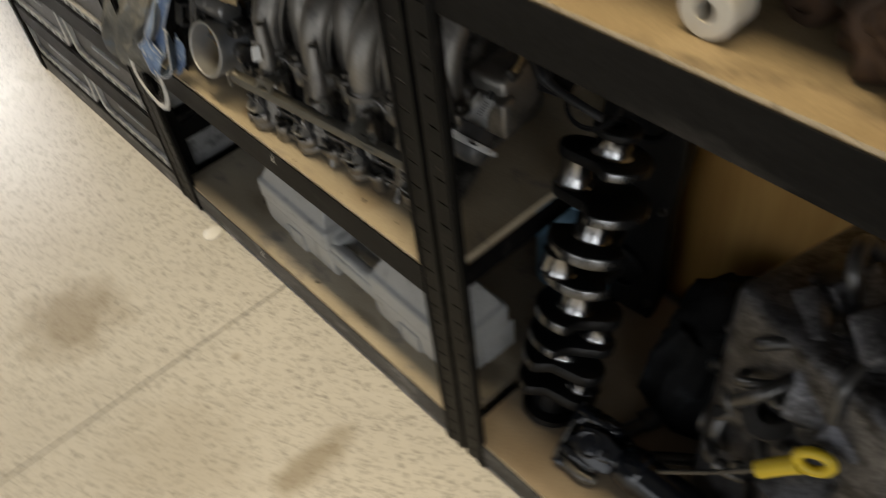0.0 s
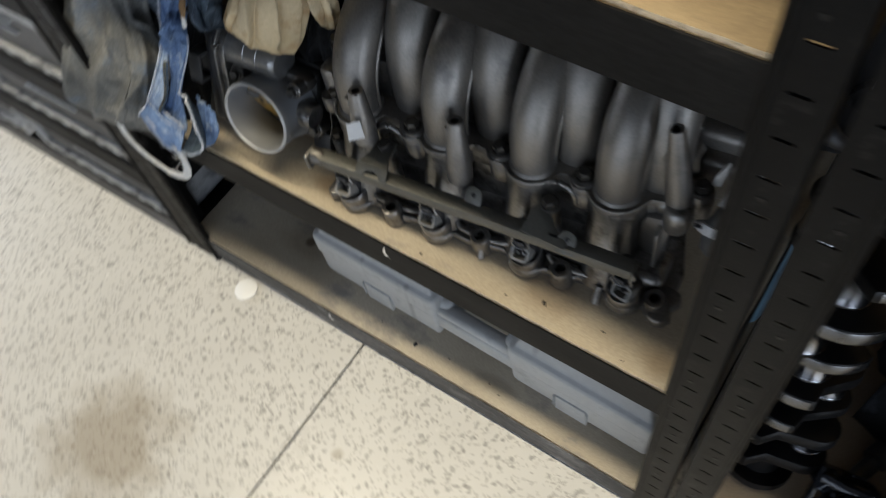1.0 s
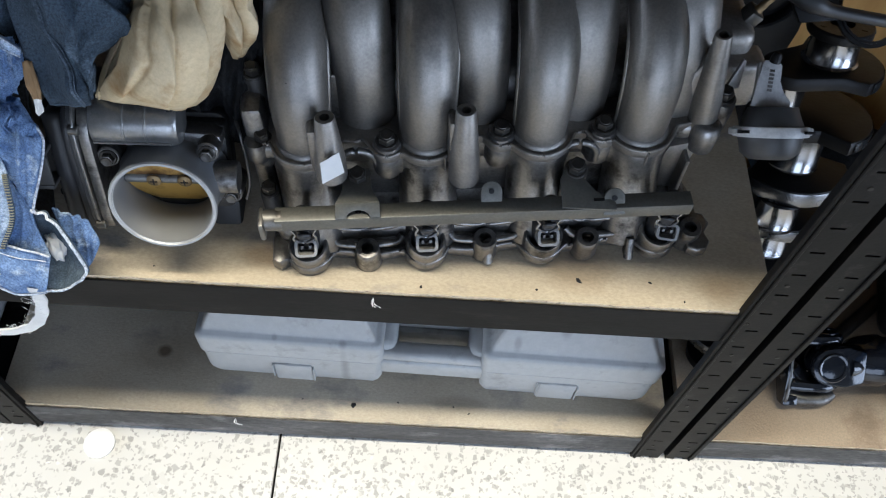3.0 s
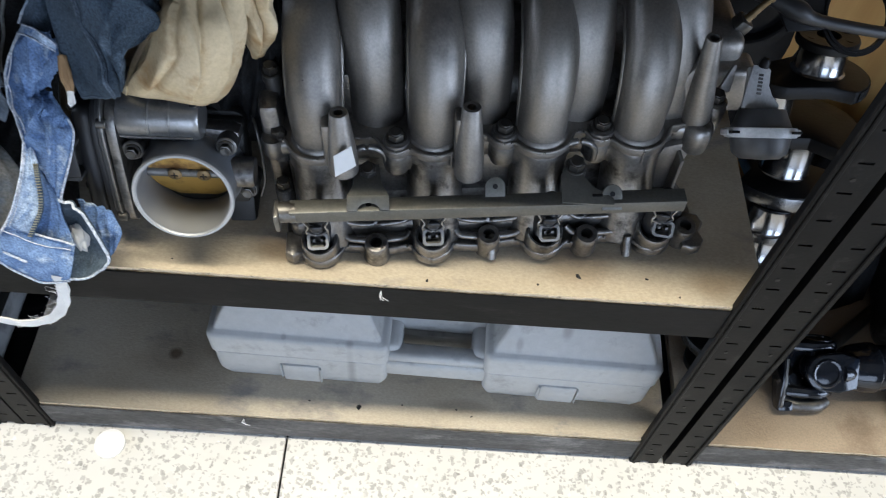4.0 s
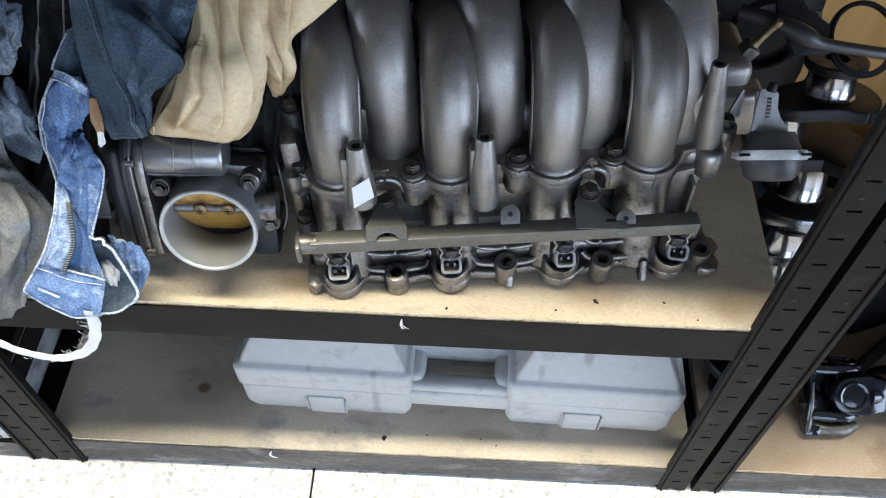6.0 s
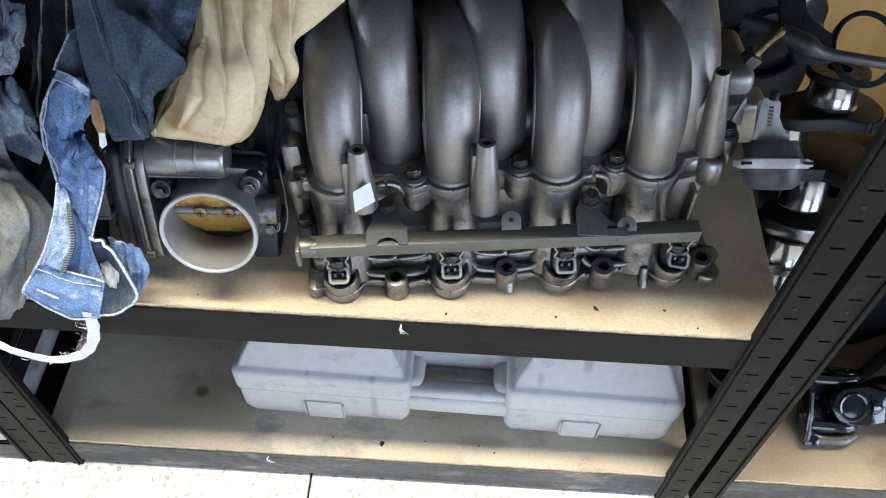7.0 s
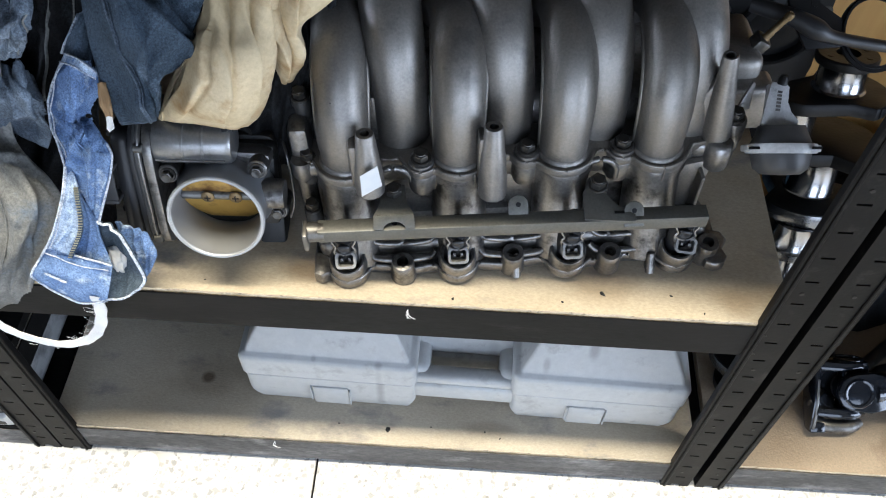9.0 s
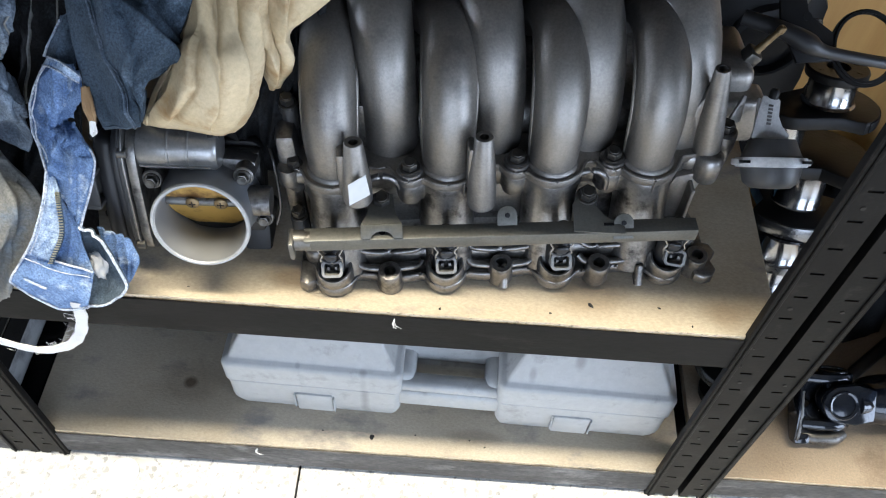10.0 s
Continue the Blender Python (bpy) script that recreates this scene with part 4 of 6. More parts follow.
def cloth(name, lattice, mt, label, folds, thick=.0022, nu=44, nv=60, ruffle=.004, seed=0, creases=(), parent=None, cusp=.7):
    """A sheet over a coarse lattice of places, with folds (amplitude, count across, slant, phase)."""
    cols = len(lattice[0])
    rail_lines = [spline([row[c] for row in lattice], nv) for c in range(cols)]
    grid = [spline([rail_lines[c][v] for c in range(cols)], nu) for v in range(nv + 1)]
    b = bmesh.new()
    vs, vb = [], []
    for v in range(nv + 1):
        row, under = [], []
        for u in range(nu + 1):
            p = Vector(grid[v][u])
            du = Vector(grid[v][min(u + 1, nu)]) - Vector(grid[v][max(u - 1, 0)])
            dv = Vector(grid[min(v + 1, nv)][u]) - Vector(grid[max(v - 1, 0)][u])
            nrm = du.cross(dv)
            nrm.normalize()
            if nrm.y > 0:
                nrm = -nrm
            fu, fv = u / nu, v / nv
            warp = noise.noise(Vector((fu * 2.2 + seed, fv * 2.6, seed * 1.7)))
            h = 0
            for amp, count, slant, phase in folds:
                w = math.sin(2 * math.pi * (count * fu + slant * fv + phase + .35 * warp))
                h += amp * (w if cusp == 0 else 1 - 2 * abs(w) ** cusp) * (.6 + .5 * noise.noise(Vector((fu * 3, fv * 3 + phase, seed + 5))))
            q = p + Vector((seed, 0, 0))
            h += ruffle * noise.noise(q * 24) + ruffle * .5 * abs(noise.noise(q * 58)) + ruffle * .16 * noise.noise(q * 150)
            for line, amp, wide in creases:
                d, side = min(seg_gap(fu, fv, a, c) for a, c in zip(line, line[1:]))
                soft = 1 - math.exp(-d / .008)
                if side > 0:
                    h += amp * soft * math.exp(-d / (2.6 * wide))
                else:
                    h -= amp * .8 * soft * math.exp(-d / wide)
            h *= min(1, .25 + (2.4 if creases else 4) * (1 - fv)) * min(1, .3 + 5 * fu, .3 + 5 * (1 - fu))
            row.append(p + nrm * h)
            under.append(p + nrm * (h - thick))
        vs.append(row)
        vb.append(under)
    edge = [[w.copy() for w in r] for r in vs]
    top = [[b.verts.new(p) for p in r] for r in vs]
    low = [[b.verts.new(p) for p in r] for r in vb]
    for g in (top, low):
        for v in range(nv):
            for u in range(nu):
                b.faces.new((g[v][u], g[v][u + 1], g[v + 1][u + 1], g[v + 1][u]))
    rim = [(0, u) for u in range(nu + 1)] + [(v, nu) for v in range(1, nv + 1)] + [(nv, u) for u in range(nu - 1, -1, -1)] + [(v, 0) for v in range(nv - 1, 0, -1)]
    for (v0, u0), (v1, u1) in zip(rim, rim[1:] + rim[:1]):
        b.faces.new((top[v0][u0], top[v1][u1], low[v1][u1], low[v0][u0]))
    ob = part(name, b, mt, parent, smooth=0)
    if parent is None:
        tagged(ob, label, "clothing")
    elif label:
        ob["label"] = label
    return ob, edge


def seam(parent, places, r, label="pale stitched seam", mt=None, name="seam", step=1):
    b = bmesh.new()
    tube(b, [tuple(p) for p in places[::step]], r, max(12, len(places)), 8)
    return part(name, b, mt or STITCH, parent, label, smooth=60)


UPPER = [
    [(-0.190, 0.069, 0.642), (-0.177, 0.061, 0.646), (-0.168, 0.055, 0.646), (-0.163, 0.056, 0.636)],
    [(-0.207, 0.059, 0.616), (-0.188, 0.047, 0.624), (-0.180, 0.049, 0.616), (-0.174, 0.060, 0.607)],
    [(-0.214, 0.049, 0.592), (-0.196, 0.037, 0.601), (-0.193, 0.044, 0.591), (-0.191, 0.060, 0.581)],
    [(-0.211, 0.036, 0.572), (-0.193, 0.026, 0.584), (-0.183, 0.030, 0.583), (-0.177, 0.043, 0.577)],
    [(-0.209, 0.027, 0.551), (-0.192, 0.019, 0.562), (-0.178, 0.019, 0.569), (-0.165, 0.028, 0.566)],
    [(-0.204, 0.020, 0.546), (-0.198, 0.015, 0.533), (-0.193, 0.010, 0.520), (-0.188, 0.005, 0.508)],
]
FLY = [
    [(-0.205, 0.024, 0.560), (-0.202, 0.023, 0.556), (-0.199, 0.020, 0.551)],
    [(-0.212, 0.010, 0.535), (-0.206, 0.010, 0.534), (-0.198, 0.011, 0.538)],
    [(-0.224, -0.002, 0.508), (-0.215, -0.003, 0.506), (-0.201, -0.001, 0.509)],
    [(-0.236, -0.009, 0.488), (-0.227, -0.010, 0.484), (-0.216, -0.012, 0.481)],
]
UNDERLAY = [
    [(-0.202, 0.022, 0.541), (-0.200, 0.018, 0.531), (-0.196, 0.014, 0.519), (-0.191, 0.008, 0.505)],
    [(-0.205, 0.010, 0.511), (-0.201, 0.008, 0.505), (-0.196, 0.005, 0.497), (-0.191, 0.001, 0.488)],
    [(-0.218, -0.004, 0.480), (-0.208, -0.005, 0.477), (-0.197, -0.007, 0.473), (-0.186, -0.008, 0.469)],
    [(-0.221, -0.009, 0.472), (-0.209, -0.010, 0.470), (-0.198, -0.011, 0.466), (-0.186, -0.013, 0.462)],
]
BAND = [
    [(-0.237, -0.007, 0.487), (-0.219, -0.009, 0.481), (-0.201, -0.011, 0.477), (-0.182, -0.013, 0.472)],
    [(-0.250, -0.011, 0.469), (-0.225, -0.023, 0.468), (-0.206, -0.025, 0.463), (-0.186, -0.019, 0.458)],
    [(-0.256, -0.020, 0.461), (-0.237, -0.025, 0.447), (-0.216, -0.029, 0.439), (-0.191, -0.027, 0.443)],
    [(-0.260, -0.016, 0.450), (-0.241, -0.022, 0.436), (-0.218, -0.026, 0.426), (-0.196, -0.024, 0.430)],
]
POCKET = [
    [(-0.190, 0.006, 0.509), (-0.181, 0.004, 0.505), (-0.170, -0.001, 0.502)],
    [(-0.200, 0.011, 0.473), (-0.185, 0.009, 0.471), (-0.162, -0.008, 0.485)],
    [(-0.195, -0.000, 0.450), (-0.181, -0.001, 0.444), (-0.156, -0.016, 0.460)],
    [(-0.196, -0.025, 0.434), (-0.179, -0.024, 0.436), (-0.162, -0.019, 0.447)],
]
BACKBLUE = [
    [(-0.182, 0.018, 0.495), (-0.167, 0.016, 0.491), (-0.155, 0.014, 0.485)],
    [(-0.176, 0.008, 0.470), (-0.161, 0.007, 0.468), (-0.149, 0.007, 0.468)],
    [(-0.173, -0.006, 0.434), (-0.161, -0.003, 0.443), (-0.152, 0.003, 0.458)],
]
SLEEVE = [
    [(-0.285, 0.081, 0.622), (-0.257, 0.073, 0.628), (-0.238, 0.071, 0.626), (-0.233, 0.075, 0.608)],
    [(-0.292, 0.072, 0.600), (-0.254, 0.054, 0.618), (-0.229, 0.049, 0.618), (-0.224, 0.058, 0.591)],
    [(-0.299, 0.063, 0.576), (-0.261, 0.051, 0.597), (-0.240, 0.048, 0.591), (-0.223, 0.050, 0.570)],
    [(-0.314, 0.058, 0.539), (-0.285, 0.064, 0.555), (-0.261, 0.062, 0.551), (-0.239, 0.058, 0.541)],
]
DARK = [
    [(-0.166, 0.092, 0.712), (-0.153, 0.092, 0.712), (-0.123, 0.092, 0.713), (-0.093, 0.092, 0.714), (-0.064, 0.093, 0.714)],
    [(-0.166, 0.070, 0.670), (-0.138, 0.060, 0.682), (-0.115, 0.056, 0.684), (-0.098, 0.063, 0.678), (-0.085, 0.080, 0.669)],
    [(-0.164, 0.059, 0.643), (-0.132, 0.046, 0.659), (-0.116, 0.042, 0.664), (-0.104, 0.051, 0.659), (-0.099, 0.071, 0.647)],
    [(-0.160, 0.050, 0.620), (-0.124, 0.034, 0.641), (-0.117, 0.035, 0.644), (-0.114, 0.043, 0.639), (-0.119, 0.062, 0.625)],
    [(-0.154, 0.042, 0.599), (-0.120, 0.029, 0.618), (-0.120, 0.033, 0.616), (-0.119, 0.038, 0.615), (-0.124, 0.054, 0.604)],
    [(-0.165, 0.061, 0.573), (-0.142, 0.063, 0.577), (-0.139, 0.064, 0.579), (-0.136, 0.065, 0.583), (-0.132, 0.067, 0.587)],
]
DARK_FOLDS = ((((0.44, 0.08), (0.64, 0.14), (0.84, 0.23), (0.96, 0.36)), 0.012, 0.045), (((0.70, 0.11), (0.82, 0.16), (0.96, 0.23)), 0.01, 0.035), (((0.48, 0.18), (0.55, 0.33), (0.53, 0.53)), 0.005, 0.05), (((0.96, 0.28), (0.77, 0.43), (0.71, 0.57)), 0.006, 0.04), (((0.02, 0.26), (0.05, 0.50), (0.05, 0.72)), 0.003, 0.06))
KHAKI = [
    [(-.073, .122, .708), (-.053, .112, .716), (-.036, .110, .718), (-.022, .114, .712), (-.008, .124, .702)],
    [(-.085, .095, .658), (-.063, .080, .671), (-.046, .078, .674), (-.035, .085, .667), (-.031, .105, .646)],
    [(-.107, .085, .628), (-.076, .060, .656), (-.053, .055, .662), (-.038, .065, .651), (-.034, .095, .620)],
    [(-.119, .070, .612), (-.085, .045, .638), (-.061, .042, .640), (-.048, .055, .625), (-.041, .085, .594)],
    [(-.130, .066, .588), (-.097, .042, .613), (-.076, .042, .613), (-.058, .052, .603), (-.051, .078, .576)],
    [(-.140, .076, .566), (-.113, .062, .579), (-.086, .060, .579), (-.071, .063, .574), (-.064, .080, .560)],
]
KHAKI_FLAP = [
    [(-.046, .124, .712), (-.016, .118, .718), (.014, .122, .716), (.058, .136, .700)],
    [(-.046, .108, .656), (-.026, .098, .665), (-.010, .100, .666), (.008, .115, .663)],
    [(-.037, .112, .632), (-.027, .100, .644), (-.019, .102, .645), (-.013, .115, .642)],
    [(-.039, .110, .612), (-.026, .098, .623), (-.016, .100, .625), (-.013, .114, .620)],
    [(-.046, .120, .578), (-.038, .112, .583), (-.029, .112, .585), (-.025, .122, .585)],
]
# folds fan out from the gathered shoulder: (line, height, width)
KHAKI_FOLDS = (
    (((.10, .0), (.32, .22), (.50, .45), (.58, .66), (.60, .78)), .0105, .060),
    (((.32, .0), (.58, .22), (.74, .42), (.82, .64), (.83, .78)), .0095, .055),
    (((.58, .0), (.80, .18), (.92, .36), (.95, .52)), .0090, .055),
    (((.05, .16), (.20, .34), (.16, .60), (.08, .74)), -.0085, .055),
    (((.30, .34), (.36, .56), (.28, .78)), .0050, .040),
)
FLAP_FOLDS = ((((.05, .0), (.30, .25), (.45, .50), (.50, .85)), .0120, .07), (((.45, .0), (.65, .25), (.72, .50), (.75, .80)), .0100, .07))
BLACKC = [
    [(-0.324, 0.130, 0.696), (-0.271, 0.131, 0.697), (-0.218, 0.131, 0.699), (-0.161, 0.132, 0.700)],
    [(-0.352, 0.100, 0.620), (-0.296, 0.101, 0.622), (-0.234, 0.101, 0.623), (-0.182, 0.102, 0.625)],
    [(-0.381, 0.069, 0.543), (-0.319, 0.072, 0.550), (-0.259, 0.073, 0.552), (-0.195, 0.072, 0.549)],
    [(-0.414, 0.034, 0.455), (-0.349, 0.035, 0.457), (-0.284, 0.036, 0.460), (-0.196, 0.042, 0.475)],
    [(-0.455, 0.005, 0.357), (-0.385, 0.006, 0.360), (-0.311, 0.013, 0.376), (-0.208, 0.024, 0.406)],
]
GREY = [
    [(-0.329, 0.070, 0.669), (-0.296, 0.068, 0.666), (-0.268, 0.066, 0.659), (-0.241, 0.061, 0.647)],
    [(-0.353, 0.046, 0.609), (-0.314, 0.042, 0.601), (-0.287, 0.046, 0.586), (-0.260, 0.055, 0.557)],
    [(-0.381, 0.024, 0.543), (-0.320, 0.019, 0.544), (-0.264, 0.018, 0.541), (-0.230, 0.034, 0.506)],
    [(-0.397, -0.005, 0.483), (-0.332, -0.006, 0.480), (-0.269, -0.010, 0.482), (-0.244, 0.009, 0.468)],
    [(-0.425, -0.025, 0.408), (-0.359, -0.024, 0.411), (-0.304, -0.022, 0.416), (-0.262, -0.012, 0.440)],
    [(-0.467, -0.009, 0.347), (-0.396, -0.008, 0.350), (-0.335, -0.003, 0.362), (-0.294, 0.007, 0.387)],
]
# lattice of the black cloth added in the dark gap beside the manifold
GAP_SHEET = [
    [(-0.061, 0.158, 0.691), (-0.037, 0.159, 0.691), (-0.010, 0.159, 0.692), (0.017, 0.159, 0.693)],
    [(-0.064, 0.136, 0.636), (-0.040, 0.137, 0.637), (-0.015, 0.135, 0.633), (0.009, 0.134, 0.629)],
    [(-0.065, 0.116, 0.586), (-0.041, 0.109, 0.593), (-0.020, 0.111, 0.586), (-0.001, 0.121, 0.571)],
    [(-0.075, 0.100, 0.532), (-0.052, 0.100, 0.533), (-0.029, 0.098, 0.528), (-0.009, 0.097, 0.524)],
    [(-0.083, 0.099, 0.494), (-0.059, 0.100, 0.494), (-0.035, 0.098, 0.490), (-0.019, 0.098, 0.490)],
]
BACKBAND = [
    [(-0.182, 0.09, 0.661), (-0.173, 0.086, 0.671), (-0.17, 0.088, 0.665)],
    [(-0.188, 0.08, 0.652), (-0.177, 0.074, 0.658), (-0.171, 0.078, 0.65)],
    [(-0.196, 0.072, 0.639), (-0.181, 0.064, 0.644), (-0.171, 0.066, 0.633)],
]
FADED = [
    [(-0.244, 0.085, 0.693), (-0.217, 0.078, 0.7), (-0.204, 0.085, 0.69)],
    [(-0.238, 0.06, 0.682), (-0.209, 0.052, 0.69), (-0.205, 0.066, 0.674)],
    [(-0.244, 0.052, 0.662), (-0.214, 0.046, 0.672), (-0.212, 0.06, 0.658)],
    [(-0.255, 0.056, 0.64), (-0.232, 0.056, 0.643), (-0.224, 0.064, 0.64)],
]
TAG = [
    [(-0.164, 0.05, 0.63), (-0.159, 0.049, 0.633), (-0.157, 0.05, 0.631)],
    [(-0.163, 0.04, 0.619), (-0.156, 0.038, 0.622), (-0.153, 0.04, 0.618)],
    [(-0.159, 0.034, 0.61), (-0.155, 0.033, 0.612), (-0.153, 0.034, 0.61)],
    [(-0.16, 0.031, 0.599), (-0.159, 0.031, 0.596), (-0.156, 0.031, 0.6)],
]
toward = Vector((.10, -.80, .62)).normalized()

jeans = thing("jeans", pose(0, 0, 0), "faded blue denim jeans with open fly and brass zip", "jeans")
_, e = cloth("front_panel", UPPER, DENIM, "", ((.006, 1.2, .9, .1), (.003, 2.4, -1.9, .4)), seed=1, parent=jeans, ruffle=.005)
seam(jeans, [r[0] + toward * .0015 for r in e], .0011, step=2)
seam(jeans, [r[2] + toward * .0022 for r in e], .0006, step=3)
seam(jeans, [r[-1] + toward * .0012 for r in e[36:]], .0010, step=2)
_, e = cloth("fly_panel", FLY, DENIM_PALE, "worn pale blue fly edge", ((.0015, 1, .6, .1),), seed=2, nu=20, nv=40, parent=jeans, ruffle=.003)
seam(jeans, [r[0] + toward * .0015 for r in e], .0011, step=2)
seam(jeans, [r[3] + toward * .0018 for r in e], .0005, step=3)
zipper = [r[-1] + toward * .0012 for r in e][8:]
zp = seam(jeans, zipper, .0022, "dark zip tape", DENIM_DARK, "zip_tape", 2)
for i in range(30):
    f = i / 29 * (len(zipper) - 1)
    k = min(int(f), len(zipper) - 2)
    p = zipper[k].lerp(zipper[k + 1], f - k) + toward * .0016
    b = bmesh.new()
    box(b, -.0017, .0017, -.0005, .0005, -.0006, .0008, m=Matrix.Translation(p) @ toward.to_track_quat("Z", "Y").to_matrix().to_4x4())
    part("zip_tooth", b, BRASS_BRIGHT, zp)
cloth("fly_underlay", UNDERLAY, DENIM, "", ((.002, 1.2, .4, .3),), seed=3, nu=24, nv=30, parent=jeans, ruffle=.003)
_, e = cloth("waistband", BAND, DENIM, "", ((.0018, 1.1, .3, .2),), seed=5, nu=50, nv=24, parent=jeans, ruffle=.0035)
for row, r in ((0, .0010), (-1, .0011)):
    seam(jeans, [p + toward * .0014 for p in e[row]], r, step=2)
seam(jeans, [r[0] + toward * .0012 for r in e], .0011, step=2)
seam(jeans, [p + toward * .0013 for p in e[3]], .0005, step=3)
for k in range(9):
    q = e[11][8 + 3 * k // 2] + toward * .0022
    b = bmesh.new()
    box(b, -.0022, .0020, -.0008, .0007, 0, .0006, m=Matrix.Translation(q) @ toward.to_track_quat("Z", "Y").to_matrix().to_4x4() @ pose(0, 0, 0, 0, 0, -24 + 7 * (k % 3)))
    part("worn_stitch", b, STITCH, jeans)
_, e2 = cloth("pocket", POCKET, DENIM_DARK, "dark open pocket mouth", ((.002, 1.2, .6, .2),), seed=4, nu=24, nv=40, parent=jeans, ruffle=.004)
seam(jeans, [r[-1] + toward * .0012 for r in e2], .0013, step=2)
seam(jeans, [p + toward * .0012 for p in e2[-1]], .0012, step=2)
seam(jeans, [p + toward * .0012 for p in e2[0]], .0012, step=2)
cloth("back_panel", BACKBLUE, DENIM, "", ((.003, 1.6, .6, .2),), seed=6, nu=24, nv=30, parent=jeans, ruffle=.006)
b = bmesh.new()
bmesh.ops.create_icosphere(b, subdivisions=4, radius=1)
c = e2[22][7]
for v in b.verts:
    d = 1 + .45 * noise.noise(v.co * 2.2) + .2 * noise.noise(v.co * 5)
    v.co = c + toward * (.001 + .005 * v.co.z * d) + Vector((.0085 * v.co.x * d, 0, 0)) + Vector((0, .4, .9)) * .016 * v.co.y * d
part("pocket_lining", b, STRAP, jeans, "crumpled white pocket lining", smooth=60)
_, e = cloth("belt_loop", [[Vector(p) + toward * .004 for p in UPPER[0]], [Vector(p) * .75 + Vector(q) * .25 + toward * .005 for p, q in zip(UPPER[0], UPPER[1])]], DENIM_PALE, "pale worn belt loop", (), seed=9, nu=24, nv=8, parent=jeans, ruffle=.002)
for row in (0, -1):
    seam(jeans, [p + toward * .001 for p in e[row]], .0007, step=3)

_, e = cloth("back_band", BACKBAND, DENIM_DARK, "dark inner waistband", ((.002, 1, .4, .2),), seed=8, nu=24, nv=30, parent=jeans, ruffle=.003)
seam(jeans, [r[0] + toward * .001 for r in e], .0010, step=2)

leg = thing("denim_trousers", pose(0, 0, 0), "folded dark blue denim trousers with felled seam", "trousers")
ob, e = cloth("leg", DARK, DENIM_DARK, "", ((.002, 2.2, .9, .1),), seed=7, parent=leg, ruffle=.005, creases=DARK_FOLDS, nu=72, nv=90)
for off, r in ((0, .0012), (2, .0005)):
    seam(leg, [w[18 + off] + toward * .001 for w in e[:84]], r, "tonal stitched seam", SEAM_DARK, step=3)
seam(leg, [p + toward * .0006 for p in e[74]], .0005, "stitched hem", SEAM_DARK, step=3)
khaki = thing("khaki_overalls", pose(0, 0, 0), "crumpled khaki cotton overalls with brown stains", "overalls")
ob, e = cloth("sleeve", KHAKI, KHAKI_CLOTH, "", ((.0022, 1.6, -1.0, .12), (.0012, 3.4, -1.7, .35)), seed=11, parent=khaki, ruffle=.0012, nu=90, nv=110, creases=KHAKI_FOLDS, cusp=0)
seam(khaki, [w[4] + toward * .0012 for w in e], .0010, "stitched khaki seam", KHAKI_CLOTH, step=3)
cloth("gathered_fold", KHAKI_FLAP, KHAKI_CLOTH, "brown-stained gathered fold", ((.002, 1.6, -.8, .3),), seed=13, parent=khaki, ruffle=.0012, nu=60, nv=80, creases=FLAP_FOLDS, cusp=0)
jacket = thing("black_jacket", pose(0, 0, 0), "crumpled black cloth jacket under the jeans", "jacket")
ob, e = cloth("panel", BLACKC, BLACK_CLOTH, "", ((.013, 2.6, .8, 0), (.006, 5, -1, .4)), seed=15, parent=jacket, ruffle=.010, nu=70, nv=90)
seam(jacket, [w[52] + toward * .002 for w in e[8:40]], .0014, "grey piped seam", GREY_CLOTH, step=3)
seam(jacket, [w[60] + toward * .002 for w in e[4:30]], .0008, "grey piped seam", GREY_CLOTH, step=3)
cloth("cuff", SLEEVE, FADED_CLOTH, "faded blue-black cuff", ((.006, 1.6, .5, .2), (.003, 3, -1, .3)), seed=18, parent=jacket, ruffle=.006)
# made-up black cloth; its colour gives the gap behind the khaki its shade
coat = thing("gap_cloth", pose(0, 0, 0), "black cloth added to fill the dark gap behind the khaki overalls", "coat")
cloth("panel", GAP_SHEET, BLACK_CLOTH, "", ((.008, 1.6, .7, .2), (.004, 3.2, -.8, .5)), seed=25, parent=coat, ruffle=.008)
work = thing("work_trousers", pose(0, 0, 0), "faded grey-green work trousers hanging over the shelf edge", "trousers")
ob, e = cloth("leg", GREY, GREY_CLOTH, "", ((.011, 1.8, .9, .2), (.005, 3.6, -1, .6)), seed=21, parent=work, ruffle=.008, nu=64, nv=80)
seam(work, [w[40] + toward * .001 for w in e], .0009, "tonal seam", GREY_CLOTH, step=3)

faded = thing("faded_shirt", pose(0, 0, 0), "faded grey-blue work shirt crumpled on top of the heap", "shirt")
_, e = cloth("panel", FADED, FADED_CLOTH, "", ((.007, 1.3, .7, .2), (.003, 2.8, -1, .5)), seed=41, parent=faded, ruffle=.006)
seam(faded, [w[38] + toward * .001 for w in e[4:56]], .0008, "tonal seam", GREY_CLOTH, step=3)
tag = thing("cloth_tag", pose(0, 0, 0), "tan and white cotton tag hanging between the trousers", "tag")
cloth("upper", TAG[:3], TAN_CLOTH, "tan cotton strip", ((.002, 1, .3, .1),), seed=43, parent=tag, nu=12, nv=24, ruffle=.002)
cloth("tip", TAG[2:], STRAP, "white folded tip", ((.001, 1, .3, .1),), seed=44, parent=tag, nu=12, nv=14, ruffle=.001)

